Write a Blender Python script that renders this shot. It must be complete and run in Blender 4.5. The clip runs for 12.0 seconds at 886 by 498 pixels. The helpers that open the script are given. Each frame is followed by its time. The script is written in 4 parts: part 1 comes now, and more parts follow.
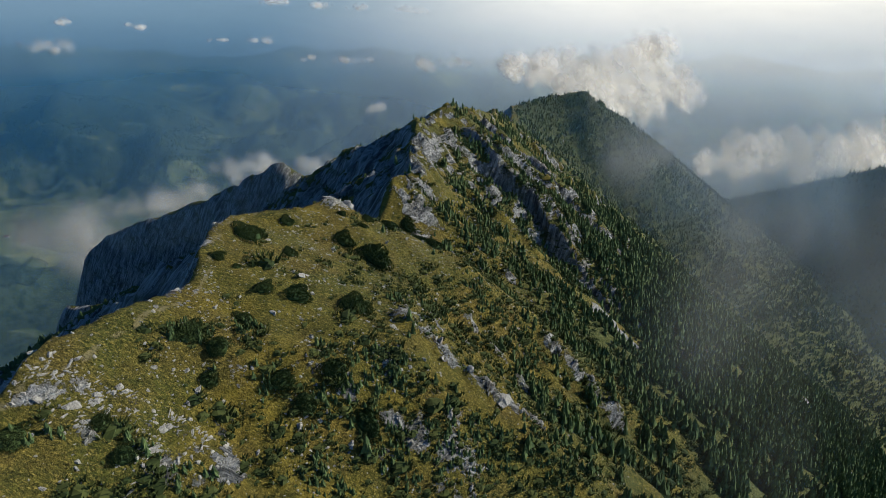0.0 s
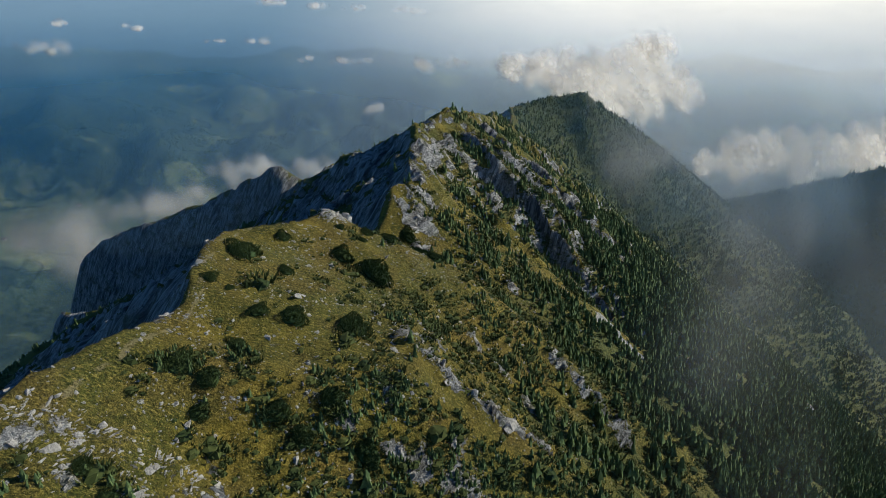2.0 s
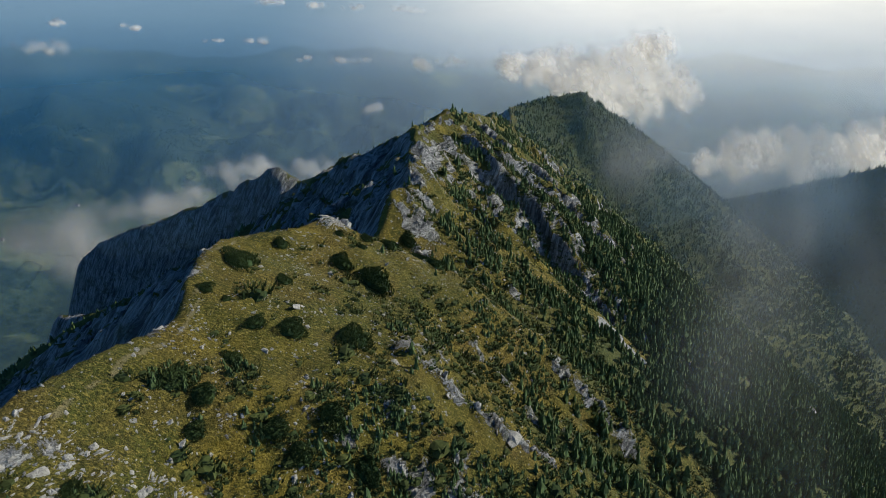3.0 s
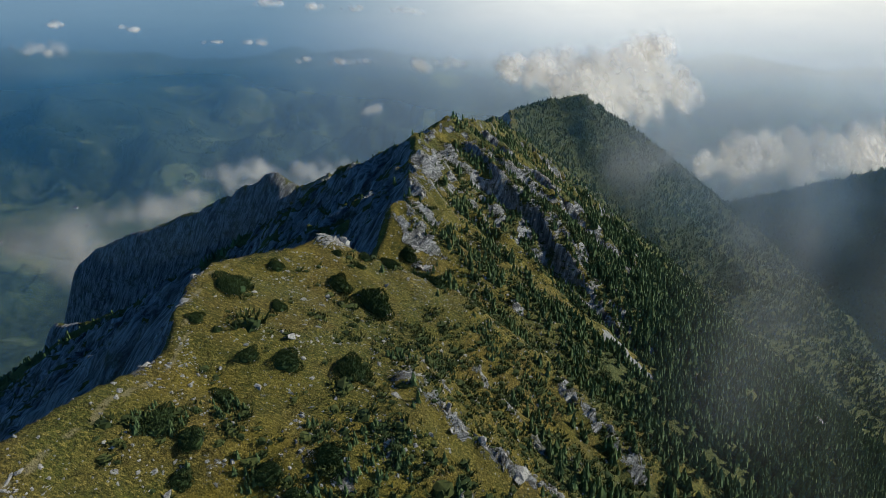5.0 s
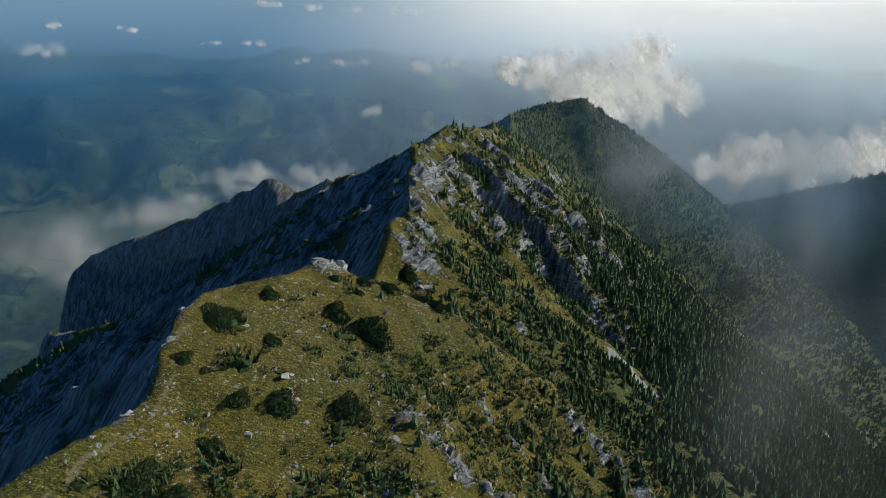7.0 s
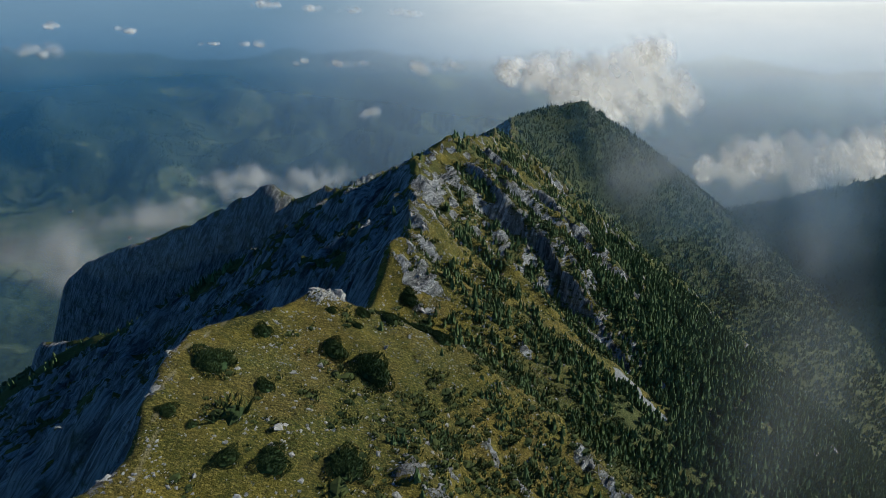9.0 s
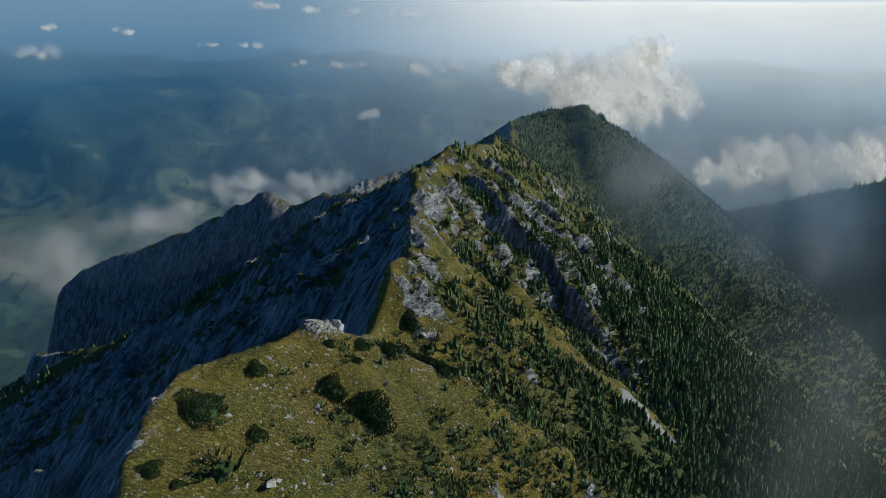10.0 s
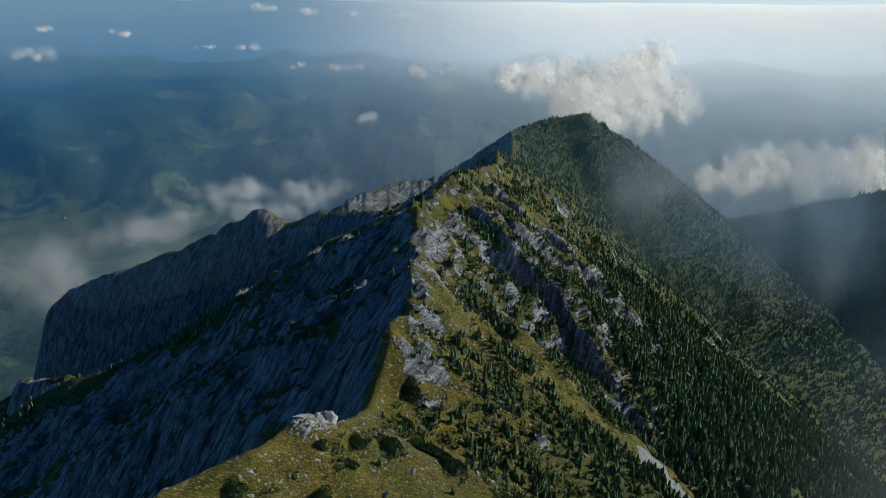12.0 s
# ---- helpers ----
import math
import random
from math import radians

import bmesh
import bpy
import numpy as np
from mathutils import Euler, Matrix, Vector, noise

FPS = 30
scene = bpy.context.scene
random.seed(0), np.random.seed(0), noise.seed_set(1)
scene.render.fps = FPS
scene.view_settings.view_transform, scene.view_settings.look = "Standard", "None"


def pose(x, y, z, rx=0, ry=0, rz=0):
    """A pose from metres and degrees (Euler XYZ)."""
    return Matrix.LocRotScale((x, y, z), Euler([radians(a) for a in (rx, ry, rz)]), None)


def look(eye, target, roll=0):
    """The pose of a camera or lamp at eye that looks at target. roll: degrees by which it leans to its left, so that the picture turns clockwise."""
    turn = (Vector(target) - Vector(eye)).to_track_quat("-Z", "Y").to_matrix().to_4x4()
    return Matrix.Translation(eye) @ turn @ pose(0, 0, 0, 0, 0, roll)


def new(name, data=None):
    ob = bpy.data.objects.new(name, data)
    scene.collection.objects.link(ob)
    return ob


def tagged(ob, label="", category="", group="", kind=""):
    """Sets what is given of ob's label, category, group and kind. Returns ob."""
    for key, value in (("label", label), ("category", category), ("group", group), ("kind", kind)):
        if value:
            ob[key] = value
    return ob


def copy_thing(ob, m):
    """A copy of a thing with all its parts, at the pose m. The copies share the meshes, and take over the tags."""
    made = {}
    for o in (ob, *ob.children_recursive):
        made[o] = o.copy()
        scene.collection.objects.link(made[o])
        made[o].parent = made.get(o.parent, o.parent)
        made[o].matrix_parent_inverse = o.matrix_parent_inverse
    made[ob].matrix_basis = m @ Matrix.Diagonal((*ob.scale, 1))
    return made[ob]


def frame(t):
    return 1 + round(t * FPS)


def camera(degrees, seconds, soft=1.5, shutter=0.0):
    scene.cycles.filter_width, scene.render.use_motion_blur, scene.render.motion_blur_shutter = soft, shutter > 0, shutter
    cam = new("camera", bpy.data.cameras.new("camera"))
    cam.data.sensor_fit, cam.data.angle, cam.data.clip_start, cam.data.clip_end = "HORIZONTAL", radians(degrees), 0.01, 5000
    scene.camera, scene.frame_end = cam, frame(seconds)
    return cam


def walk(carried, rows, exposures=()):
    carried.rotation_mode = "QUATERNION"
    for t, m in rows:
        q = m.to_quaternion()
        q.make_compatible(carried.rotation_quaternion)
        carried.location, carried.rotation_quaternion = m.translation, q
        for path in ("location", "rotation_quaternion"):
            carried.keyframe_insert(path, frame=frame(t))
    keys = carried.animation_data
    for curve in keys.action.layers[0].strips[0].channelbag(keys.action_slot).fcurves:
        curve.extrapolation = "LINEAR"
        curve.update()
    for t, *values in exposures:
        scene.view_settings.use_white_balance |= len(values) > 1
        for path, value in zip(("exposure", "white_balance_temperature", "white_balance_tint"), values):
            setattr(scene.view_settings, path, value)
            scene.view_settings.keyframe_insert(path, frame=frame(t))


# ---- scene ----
cam = camera(72.0, 12.0, soft=0.6)
# seconds, eye, target, roll
PATH = [
    (0, (0.0, 0.0, 0.0), (0.0, 929.78, -368.12), 0.50),
    (0.5, (-0.25, 1.58, 0.29), (0.31, 931.22, -368.17), 0.46),
    (1, (-0.51, 3.27, 0.58), (1.28, 933.03, -367.59), 0.42),
    (1.5, (-0.73, 4.71, 1.03), (1.72, 934.41, -367.27), 0.42),
    (2, (-0.86, 6.24, 1.44), (1.9, 936.0, -366.73), 0.37),
    (2.5, (-1.12, 7.84, 1.78), (2.42, 937.49, -366.64), 0.35),
    (3, (-1.38, 9.55, 2.17), (2.89, 938.87, -367.07), 0.32),
    (5, (-1.96, 16.68, 4.32), (2.99, 946.29, -364.2), 0.21),
    (5.5, (-2.13, 18.57, 4.97), (3.32, 948.24, -363.39), 0.24),
    (6, (-2.31, 20.54, 5.75), (3.71, 950.35, -362.22), 0.24),
    (6.5, (-2.43, 22.35, 6.47), (4.02, 952.39, -360.92), 0.27),
    (7, (-2.66, 24.43, 7.37), (4.6, 954.39, -360.21), 0.34),
    (9, (-3.56, 33.49, 10.8), (5.25, 963.43, -356.8), 0.38),
    (9.5, (-3.92, 36.56, 11.74), (5.64, 966.71, -355.32), 0.38),
    (10, (-4.56, 42.24, 13.92), (6.39, 972.38, -353.14), 0.38),
    (10.5, (-4.99, 47.01, 15.94), (6.56, 977.11, -351.18), 0.40),
    (11, (-5.46, 52.49, 18.27), (6.9, 982.41, -349.27), 0.44),
    (11.5, (-5.92, 57.24, 20.45), (7.22, 987.3, -346.74), 0.48),
    (12, (-6.11, 62.58, 22.89), (7.74, 992.73, -344.02), 0.49),
]
walk(cam, [(t, look(eye, target, roll)) for t, eye, target, roll in PATH], [(0.0, 0.25, 5560, 6), (12.0, 0.03, 5200, 3)])

# ---------------------------------------------------------------- light
SUN_AZ, SUN_EL = 74.0, 25.0  # degrees from +y towards +x, and above the horizon
world = bpy.data.worlds.new("sky")
scene.world = world
world.use_nodes = True
wn = world.node_tree.nodes
sky = wn.new("ShaderNodeTexSky")
sky.sky_type, sky.sun_disc = "NISHITA", False
sky.sun_elevation, sky.sun_rotation = radians(SUN_EL), radians(SUN_AZ)
sky.air_density, sky.dust_density, sky.altitude = 1.0, 0.3, 1800
sky.ozone_density = 5.0
wn["Background"].inputs["Strength"].default_value = 0.08
deep = wn.new("ShaderNodeMix")
deep.data_type, deep.blend_type = "RGBA", "MULTIPLY"
deep.inputs[0].default_value, deep.inputs[7].default_value = 1.0, (0.64, 1.0, 1.18, 1)
world.node_tree.links.new(sky.outputs[0], deep.inputs[6])
world.node_tree.links.new(deep.outputs[2], wn["Background"].inputs["Color"])
sun_data = bpy.data.lights.new("sun", "SUN")
sun_data.energy, sun_data.angle, sun_data.color = 5.0, radians(0.6), (1.0, 0.87, 0.66)
sun = new("sun", sun_data)
sun_dir = Vector((math.sin(radians(SUN_AZ)) * math.cos(radians(SUN_EL)), math.cos(radians(SUN_AZ)) * math.cos(radians(SUN_EL)), math.sin(radians(SUN_EL))))
sun.matrix_world = look(sun_dir * 300, (0, 0, 0))
scene.cycles.transparent_max_bounces = 48

# ---------------------------------------------------------------- small tools
def smooth(a, b, v):
    u = np.clip((v - a) / (b - a), 0, 1)
    return u * u * (3 - 2 * u)


TABLE = np.random.default_rng(3).permutation(512)
GRADS = np.stack([np.cos(np.arange(512) * 2.399), np.sin(np.arange(512) * 2.399)], 1)


def perlin(x, y):
    """Gradient noise in about -0.7..0.7."""
    xi, yi = np.floor(x).astype(np.int64), np.floor(y).astype(np.int64)
    xf, yf = x - xi, y - yi
    u, v = xf**3 * (xf * (xf * 6 - 15) + 10), yf**3 * (yf * (yf * 6 - 15) + 10)

    def corner(a, b):
        g = GRADS[TABLE[(TABLE[(xi + a) & 511] + yi + b) & 511]]
        return g[..., 0] * (xf - a) + g[..., 1] * (yf - b)

    low = corner(0, 0) * (1 - u) + corner(1, 0) * u
    high = corner(0, 1) * (1 - u) + corner(1, 1) * u
    return low * (1 - v) + high * v


def fbm(x, y, octaves=5, gain=0.5):
    out, amp = 0.0, 1.0
    for k in range(octaves):
        out = out + amp * perlin(x + 17.3 * k, y - 9.1 * k)
        x, y, amp = x * 2.03, y * 2.03, amp * gain
    return out


def ridged(x, y, octaves=5, gain=0.5):
    out, amp = 0.0, 1.0
    for k in range(octaves):
        out = out + amp * (1 - 2.6 * np.abs(perlin(x + 31.7 * k, y + 11.9 * k)))
        x, y, amp = x * 2.07, y * 2.07, amp * gain
    return out


def mesh_of(name, verts, faces, material=None, flat=True):
    """A mesh from arrays of places and of equal-sided faces."""
    me = bpy.data.meshes.new(name)
    verts, faces = np.asarray(verts, np.float32), np.asarray(faces, np.int32)
    n = faces.shape[1]
    me.vertices.add(len(verts))
    me.vertices.foreach_set("co", verts.ravel())
    me.loops.add(faces.size)
    me.loops.foreach_set("vertex_index", faces.ravel())
    me.polygons.add(len(faces))
    me.polygons.foreach_set("loop_start", np.arange(0, faces.size, n, dtype=np.int32))
    me.polygons.foreach_set("use_smooth", np.full(len(faces), not flat))
    me.update(calc_edges=True)
    if material:
        me.materials.append(material)
    return me


def strewn(verts, faces, places, scales, turns, tilts=None):
    """Many copies of one small shape in one pair of arrays."""
    verts, faces = np.asarray(verts, float), np.asarray(faces, int)
    c, s = np.cos(turns)[:, None], np.sin(turns)[:, None]
    scales = np.asarray(scales, float)
    if scales.ndim == 1:
        scales = np.repeat(scales[:, None], 3, 1)
    v = verts[None] * scales[:, None]
    x, y = v[..., 0] * c - v[..., 1] * s, v[..., 0] * s + v[..., 1] * c
    out = np.stack([x, y, v[..., 2]], -1)
    if tilts is not None:
        out[..., 0] += out[..., 2] * tilts[:, :1]
        out[..., 1] += out[..., 2] * tilts[:, 1:]
    out += np.asarray(places)[:, None]
    f = faces[None] + (np.arange(len(places)) * len(verts))[:, None, None]
    return out.reshape(-1, 3), f.reshape(-1, faces.shape[1])

# ---------------------------------------------------------------- materials


class Nodes:
    """A short way to write a node material."""

    def __init__(self, name):
        self.mat = bpy.data.materials.new(name)
        self.mat.use_nodes = True
        self.tree = self.mat.node_tree
        self.bsdf = self.tree.nodes["Principled BSDF"]
        self.out = self.tree.nodes["Material Output"]
        self.place = self.add("ShaderNodeNewGeometry").outputs["Position"]

    def add(self, kind, **props):
        n = self.tree.nodes.new(kind)
        for k, v in props.items():
            setattr(n, k, v)
        return n

    def link(self, a, b):
        self.tree.links.new(a, b)

    def put(self, sock, v):
        if isinstance(v, bpy.types.NodeSocket):
            self.link(v, sock)
        else:
            sock.default_value = v

    def noise(self, scale, detail=4.0, rough=0.55, vector=None, warp=0.0):
        n = self.add("ShaderNodeTexNoise")
        n.inputs["Scale"].default_value, n.inputs["Detail"].default_value = scale, detail
        n.inputs["Roughness"].default_value, n.inputs["Distortion"].default_value = rough, warp
        self.link(vector or self.place, n.inputs["Vector"])
        return n.outputs["Fac"]

    def stretched(self, x, y, z):
        m = self.add("ShaderNodeMapping")
        m.inputs["Scale"].default_value = (x, y, z)
        self.link(self.place, m.inputs["Vector"])
        return m.outputs[0]

    def ramp(self, fac, *stops):
        n = self.add("ShaderNodeValToRGB")
        e = n.color_ramp.elements
        while len(e) < len(stops):
            e.new(0.5)
        for el, (at, col) in zip(e, stops):
            el.position = at
            el.color = (*col, 1) if isinstance(col, tuple) else (col, col, col, 1)
        self.link(fac, n.inputs["Fac"])
        return n.outputs["Color"]

    def mix(self, fac, a, b, how="MIX"):
        n = self.add("ShaderNodeMix", data_type="RGBA", blend_type=how)
        self.put(n.inputs[0], fac)
        for sock, v in ((n.inputs[6], a), (n.inputs[7], b)):
            self.put(sock, (*v, 1) if isinstance(v, tuple) and len(v) == 3 else v)
        return n.outputs[2]

    def sum(self, how, a, b=0.0, c=0.0, clamp=False):
        n = self.add("ShaderNodeMath", operation=how, use_clamp=clamp)
        for sock, v in zip(n.inputs, (a, b, c)):
            self.put(sock, v)
        return n.outputs[0]

    def attr(self, name):
        return self.add("ShaderNodeAttribute", attribute_name=name).outputs["Fac"]

    def bump(self, height, strength, distance):
        n = self.add("ShaderNodeBump")
        n.inputs["Strength"].default_value, n.inputs["Distance"].default_value = strength, distance
        self.link(height, n.inputs["Height"])
        self.link(n.outputs[0], self.bsdf.inputs["Normal"])

    def end(self, colour, roughness=0.9, specular=0.2):
        self.put(self.bsdf.inputs["Base Color"], (*colour, 1) if isinstance(colour, tuple) else colour)
        self.put(self.bsdf.inputs["Roughness"], roughness)
        self.bsdf.inputs["Specular IOR Level"].default_value = specular
        return self.mat


def ground_material():
    m = Nodes("mountain ground")
    big, mid, fine = m.noise(0.03, 3), m.noise(0.16, 5, 0.65), m.noise(1.3, 4, 0.7)
    tuft = m.noise(2.6, 4, 0.75)
    rust = m.ramp(m.noise(0.09, 4, 0.6), (0.45, 0.0), (0.66, 0.6))
    dry = m.ramp(mid, (0.34, (0.042, 0.045, 0.008)), (0.48, (0.10, 0.085, 0.010)), (0.64, (0.20, 0.150, 0.018)))
    green = m.ramp(fine, (0.36, (0.034, 0.043, 0.009)), (0.62, (0.115, 0.112, 0.018)))
    grass = m.mix(m.ramp(big, (0.4, 0.0), (0.62, 1.0)), dry, green)
    grass = m.mix(rust, grass, m.ramp(fine, (0.3, (0.075, 0.052, 0.012)), (0.7, (0.19, 0.125, 0.03))))
    straw = m.noise(1.8, 4, 0.8, m.stretched(0.5, 1.4, 1.0))
    grass = m.mix(m.ramp(straw, (0.51, 0.0), (0.63, 0.7)), grass, (0.37, 0.282, 0.060))
    grass = m.mix(m.ramp(tuft, (0.38, 0.65), (0.52, 0.0)), grass, (0.03, 0.032, 0.007))
    # limestone: tilted beds seen as pale and dark streaks, with stains and thin cracks
    turn = m.add("ShaderNodeMapping", vector_type="TEXTURE")
    turn.inputs["Rotation"].default_value, turn.inputs["Scale"].default_value = (0, 0, radians(46)), (13, 1.4, 11)
    m.link(m.place, turn.inputs["Vector"])
    streak = m.noise(1.0, 7, 0.7, turn.outputs[0], 0.35)
    thin = m.noise(2.6, 5, 0.7, turn.outputs[0], 0.2)
    stain = m.noise(0.05, 5, 0.62)
    rock = m.ramp(streak, (0.38, (0.06, 0.061, 0.062)), (0.46, (0.20, 0.197, 0.19)), (0.53, (0.385, 0.375, 0.355)), (0.61, (0.53, 0.51, 0.47)))
    rock = m.mix(m.ramp(thin, (0.40, 0.6), (0.48, 0.0)), rock, (0.09, 0.09, 0.088))
    rock = m.mix(m.ramp(stain, (0.48, 0.0), (0.7, 0.5)), rock, (0.20, 0.175, 0.135))
    crack = m.noise(0.55, 7, 0.72, None, 0.5)
    rock = m.mix(m.ramp(crack, (0.35, 0.75), (0.41, 0.0)), rock, (0.04, 0.042, 0.04))
    moss = m.ramp(m.noise(0.14, 6, 0.7), (0.54, 0.0), (0.64, 0.75))
    rock = m.mix(moss, rock, m.ramp(fine, (0.35, (0.035, 0.045, 0.014)), (0.65, (0.11, 0.105, 0.035))))
    edge = m.sum("ADD", m.attr("rock"), m.sum("MULTIPLY", m.sum("SUBTRACT", m.noise(1.1, 7, 0.75), 0.5), 1.3))
    how_rock = m.ramp(edge, (0.47, 0.0), (0.55, 1.0))
    col = m.mix(how_rock, grass, rock)
    # a trodden path along the rim
    col = m.mix(m.ramp(m.sum("ADD", m.attr("trail"), m.sum("MULTIPLY", m.sum("SUBTRACT", fine, 0.5), 0.8)), (0.5, 0.0), (0.75, 0.6)), col, (0.26, 0.21, 0.11))
    # needle litter and low scrub below the trees
    litter = m.ramp(fine, (0.34, (0.030, 0.043, 0.014)), (0.64, (0.105, 0.112, 0.030)))
    how_wood = m.ramp(m.sum("ADD", m.attr("wood"), m.sum("MULTIPLY", m.sum("SUBTRACT", mid, 0.5), 0.7)), (0.42, 0.0), (0.6, 0.45), (1.0, 0.9))
    col = m.mix(how_wood, col, litter)
    # loose scree
    stones = m.noise(2.2, 4, 0.8)
    scree = m.ramp(stones, (0.3, (0.15, 0.145, 0.13)), (0.7, (0.36, 0.35, 0.32)))
    col = m.mix(m.ramp(m.sum("ADD", m.attr("scree"), m.sum("MULTIPLY", m.sum("SUBTRACT", mid, 0.5), 0.6)), (0.45, 0.0), (0.6, 1.0)), col, scree)
    # far country: woods and pale meadows
    field = m.noise(0.006, 4, 0.6, None, 1.0)
    wood_far = m.ramp(m.noise(0.045, 5, 0.8), (0.40, (0.016, 0.030, 0.018)), (0.58, (0.062, 0.082, 0.040)))
    meadow = m.ramp(m.noise(0.02, 2), (0.3, (0.09, 0.125, 0.045)), (0.7, (0.20, 0.205, 0.09)))
    far = m.mix(m.ramp(m.sum("ADD", m.attr("field"), m.sum("MULTIPLY", m.sum("SUBTRACT", field, 0.5), 1.0)), (0.5, 0.0), (0.56, 1.0)), wood_far, meadow)
    col = m.mix(m.attr("far"), col, far)
    relief = m.sum("ADD", m.sum("MULTIPLY", m.sum("ADD", m.sum("ADD", streak, m.sum("MULTIPLY", thin, 0.5)), crack), how_rock), m.sum("MULTIPLY", tuft, 0.22))
    m.bump(relief, 1.0, 3.4)
    return m.end(col, 0.92, 0.15)


def leaf_material(name, dark, light, scale=0.8):
    m = Nodes(name)
    r = m.add("ShaderNodeNewGeometry").outputs["Random Per Island"]
    own = m.add("ShaderNodeObjectInfo").outputs["Random"]
    col = m.mix(r, dark, light)
    col = m.mix(m.sum("MULTIPLY", own, 0.35), col, light)
    col = m.mix(m.ramp(m.noise(scale, 3, 0.7), (0.35, 0.6), (0.65, 0.0)), col, tuple(c * 0.45 for c in dark))
    return m.end(col, 0.85, 0.12)


GROUND = ground_material()
NEEDLES = leaf_material("spruce needles", (0.034, 0.062, 0.026), (0.115, 0.150, 0.048))
PINE = leaf_material("dwarf pine needles", (0.034, 0.058, 0.018), (0.098, 0.122, 0.034))
BARK = Nodes("bark")
BARK = BARK.end(BARK.ramp(BARK.noise(6, 4), (0.3, (0.03, 0.022, 0.016)), (0.7, (0.10, 0.075, 0.055))))

# ---------------------------------------------------------------- the shape of the mountain
# main crest: y, x, height
CREST = np.array([
    (-260, -110, -20), (0, -66, -40), (40, -58, -46), (62, -55, -45.5), (73, -55, -43), (85, -51, -44.5), (99, -46, -46.5),
    (106, -46, -44), (120, -48.5, -43), (130, -49, -44), (136, -47.5, -45), (141, -42.5, -46), (147, -37, -47), (156, -31.5, -48.6), (160, -28.5, -50), (164, -26, -55), (176, -24, -62), (188, -22, -68),
    (200, -19, -62), (208, -18, -56), (213, -17, -57.5), (224, -15, -65),
    (238, -13, -57), (247, -12, -57), (258, -12, -60), (274, -12, -58), (287, -11, -51), (315, -5, -52), (334, 2, -49.5), (365, 8, -56),
])
CREST_FAR = np.array([
    (420, 25, -66), (480, 38, -78), (545, 46, -84), (620, 60, -105), (700, 75, -130), (800, 88, -137), (880, 97, -131), (930, 104, -160),
    (1100, 120, -330), (1700, 160, -600), (2600, 200, -900),
])
_c = np.concatenate([CREST, CREST_FAR])
_ys = np.arange(-260, 2600, 1.0)
_k = np.exp(-np.linspace(-2, 2, 9) ** 2)
_k /= _k.sum()
CREST_X = np.convolve(np.pad(np.interp(_ys, _c[:, 0], _c[:, 1]), 4, "edge"), _k, "valid")
CREST_Z = np.convolve(np.pad(np.interp(_ys, _c[:, 0], _c[:, 2]), 4, "edge"), _k, "valid")
_k = np.exp(-np.linspace(-2, 2, 61) ** 2)
CREST_BROAD = np.convolve(np.pad(CREST_Z, 30, "edge"), _k / _k.sum(), "valid")  # the crest without its notches
SHOULDER = [(90, 830, -136), (97, 880, -129), (140, 928, -126), (172, 955, -120), (216, 962, -118), (285, 990, -160), (330, 960, -192), (352, 920, -212), (374, 892, -253), (440, 990, -330), (565, 1190, -357),
            (643, 1150, -323), (700, 1100, -287), (772, 1050, -252), (900, 950, -205), (1300, 760, -150), (2200, 500, -250)]
SPUR = [(46, 545, -84), (-20, 520, -112), (-55, 520, -126), (-104, 545, -134), (-132, 548, -147), (-150, 550, -130), (-166, 546, -140),
        (-185, 541, -150), (-207, 536, -159), (-262, 536, -181), (-312, 536, -195), (-334, 536, -211), (-344, 534, -270), (-420, 520, -380)]
BACK_SPUR = [(97, 880, -129), (38, 840, -157), (8, 800, -168), (-52, 760, -167), (-98, 700, -169), (-135, 705, -215), (-300, 720, -330)]
WALLS = [[(12, 318, -57), (24, 308, -67), (38, 301, -80), (50, 291, -93), (58, 279, -105), (66, 268, -116), (76, 258, -126)],
         [(24, 372, -62), (48, 356, -79), (72, 342, -104), (92, 328, -127), (106, 314, -141)]]
HILLS = [[(-2700, 3500, -470), (-2358, 3370, -470), (-1845, 3200, -470), (-1400, 2900, -510), (-1050, 2600, -580), (-800, 2400, -670)],
         [(-2600, 2500, -520), (-2100, 2300, -540), (-1750, 2150, -600), (-1500, 2050, -680)], [(-300, 3300, -560), (300, 3000, -580), (900, 2700, -600)]]
FIELDS = [(-1046, 3282, 150), (-1380, 3560, 140), (-2300, 4300, 170), (-880, 2760, 150), (-600, 3700, 140), (-100, 3900, 220), (-1700, 3900, 120), (700, 3600, 250)]  # meadows among the far hills
HOLLOW = [(4, 284, 0), (22, 274, 0), (40, 261, 0), (58, 250, 0), (78, 240, 0)]
MEADOW = [(-0.4, 238, 0), (9.4, 243, 0), (19.5, 245, 0), (30, 237, 0), (39, 233, 0), (49, 231, 0), (59, 229, 0), (67, 229, 0), (75, 225, 0)]
BUTTRESSES = [[(-50, 122, -47), (-64, 129, -57), (-81, 136, -69), (-104, 140, -90), (-135, 142, -119)], [(-18, 209, -57), (-32, 214, -71), (-48, 222, -87), (-70, 232, -105), (-100, 245, -128)], [(-13, 243, -57), (-30, 250, -77), (-52, 258, -95), (-74, 262, -108)],
              [(-11, 288, -53), (-40, 292, -75), (-70, 287, -95), (-105, 292, -121), (-140, 312, -151), (-170, 345, -165)]]
PEDESTAL = [(-300, 432, -222), (-280, 431, -219), (-257, 430, -216)]
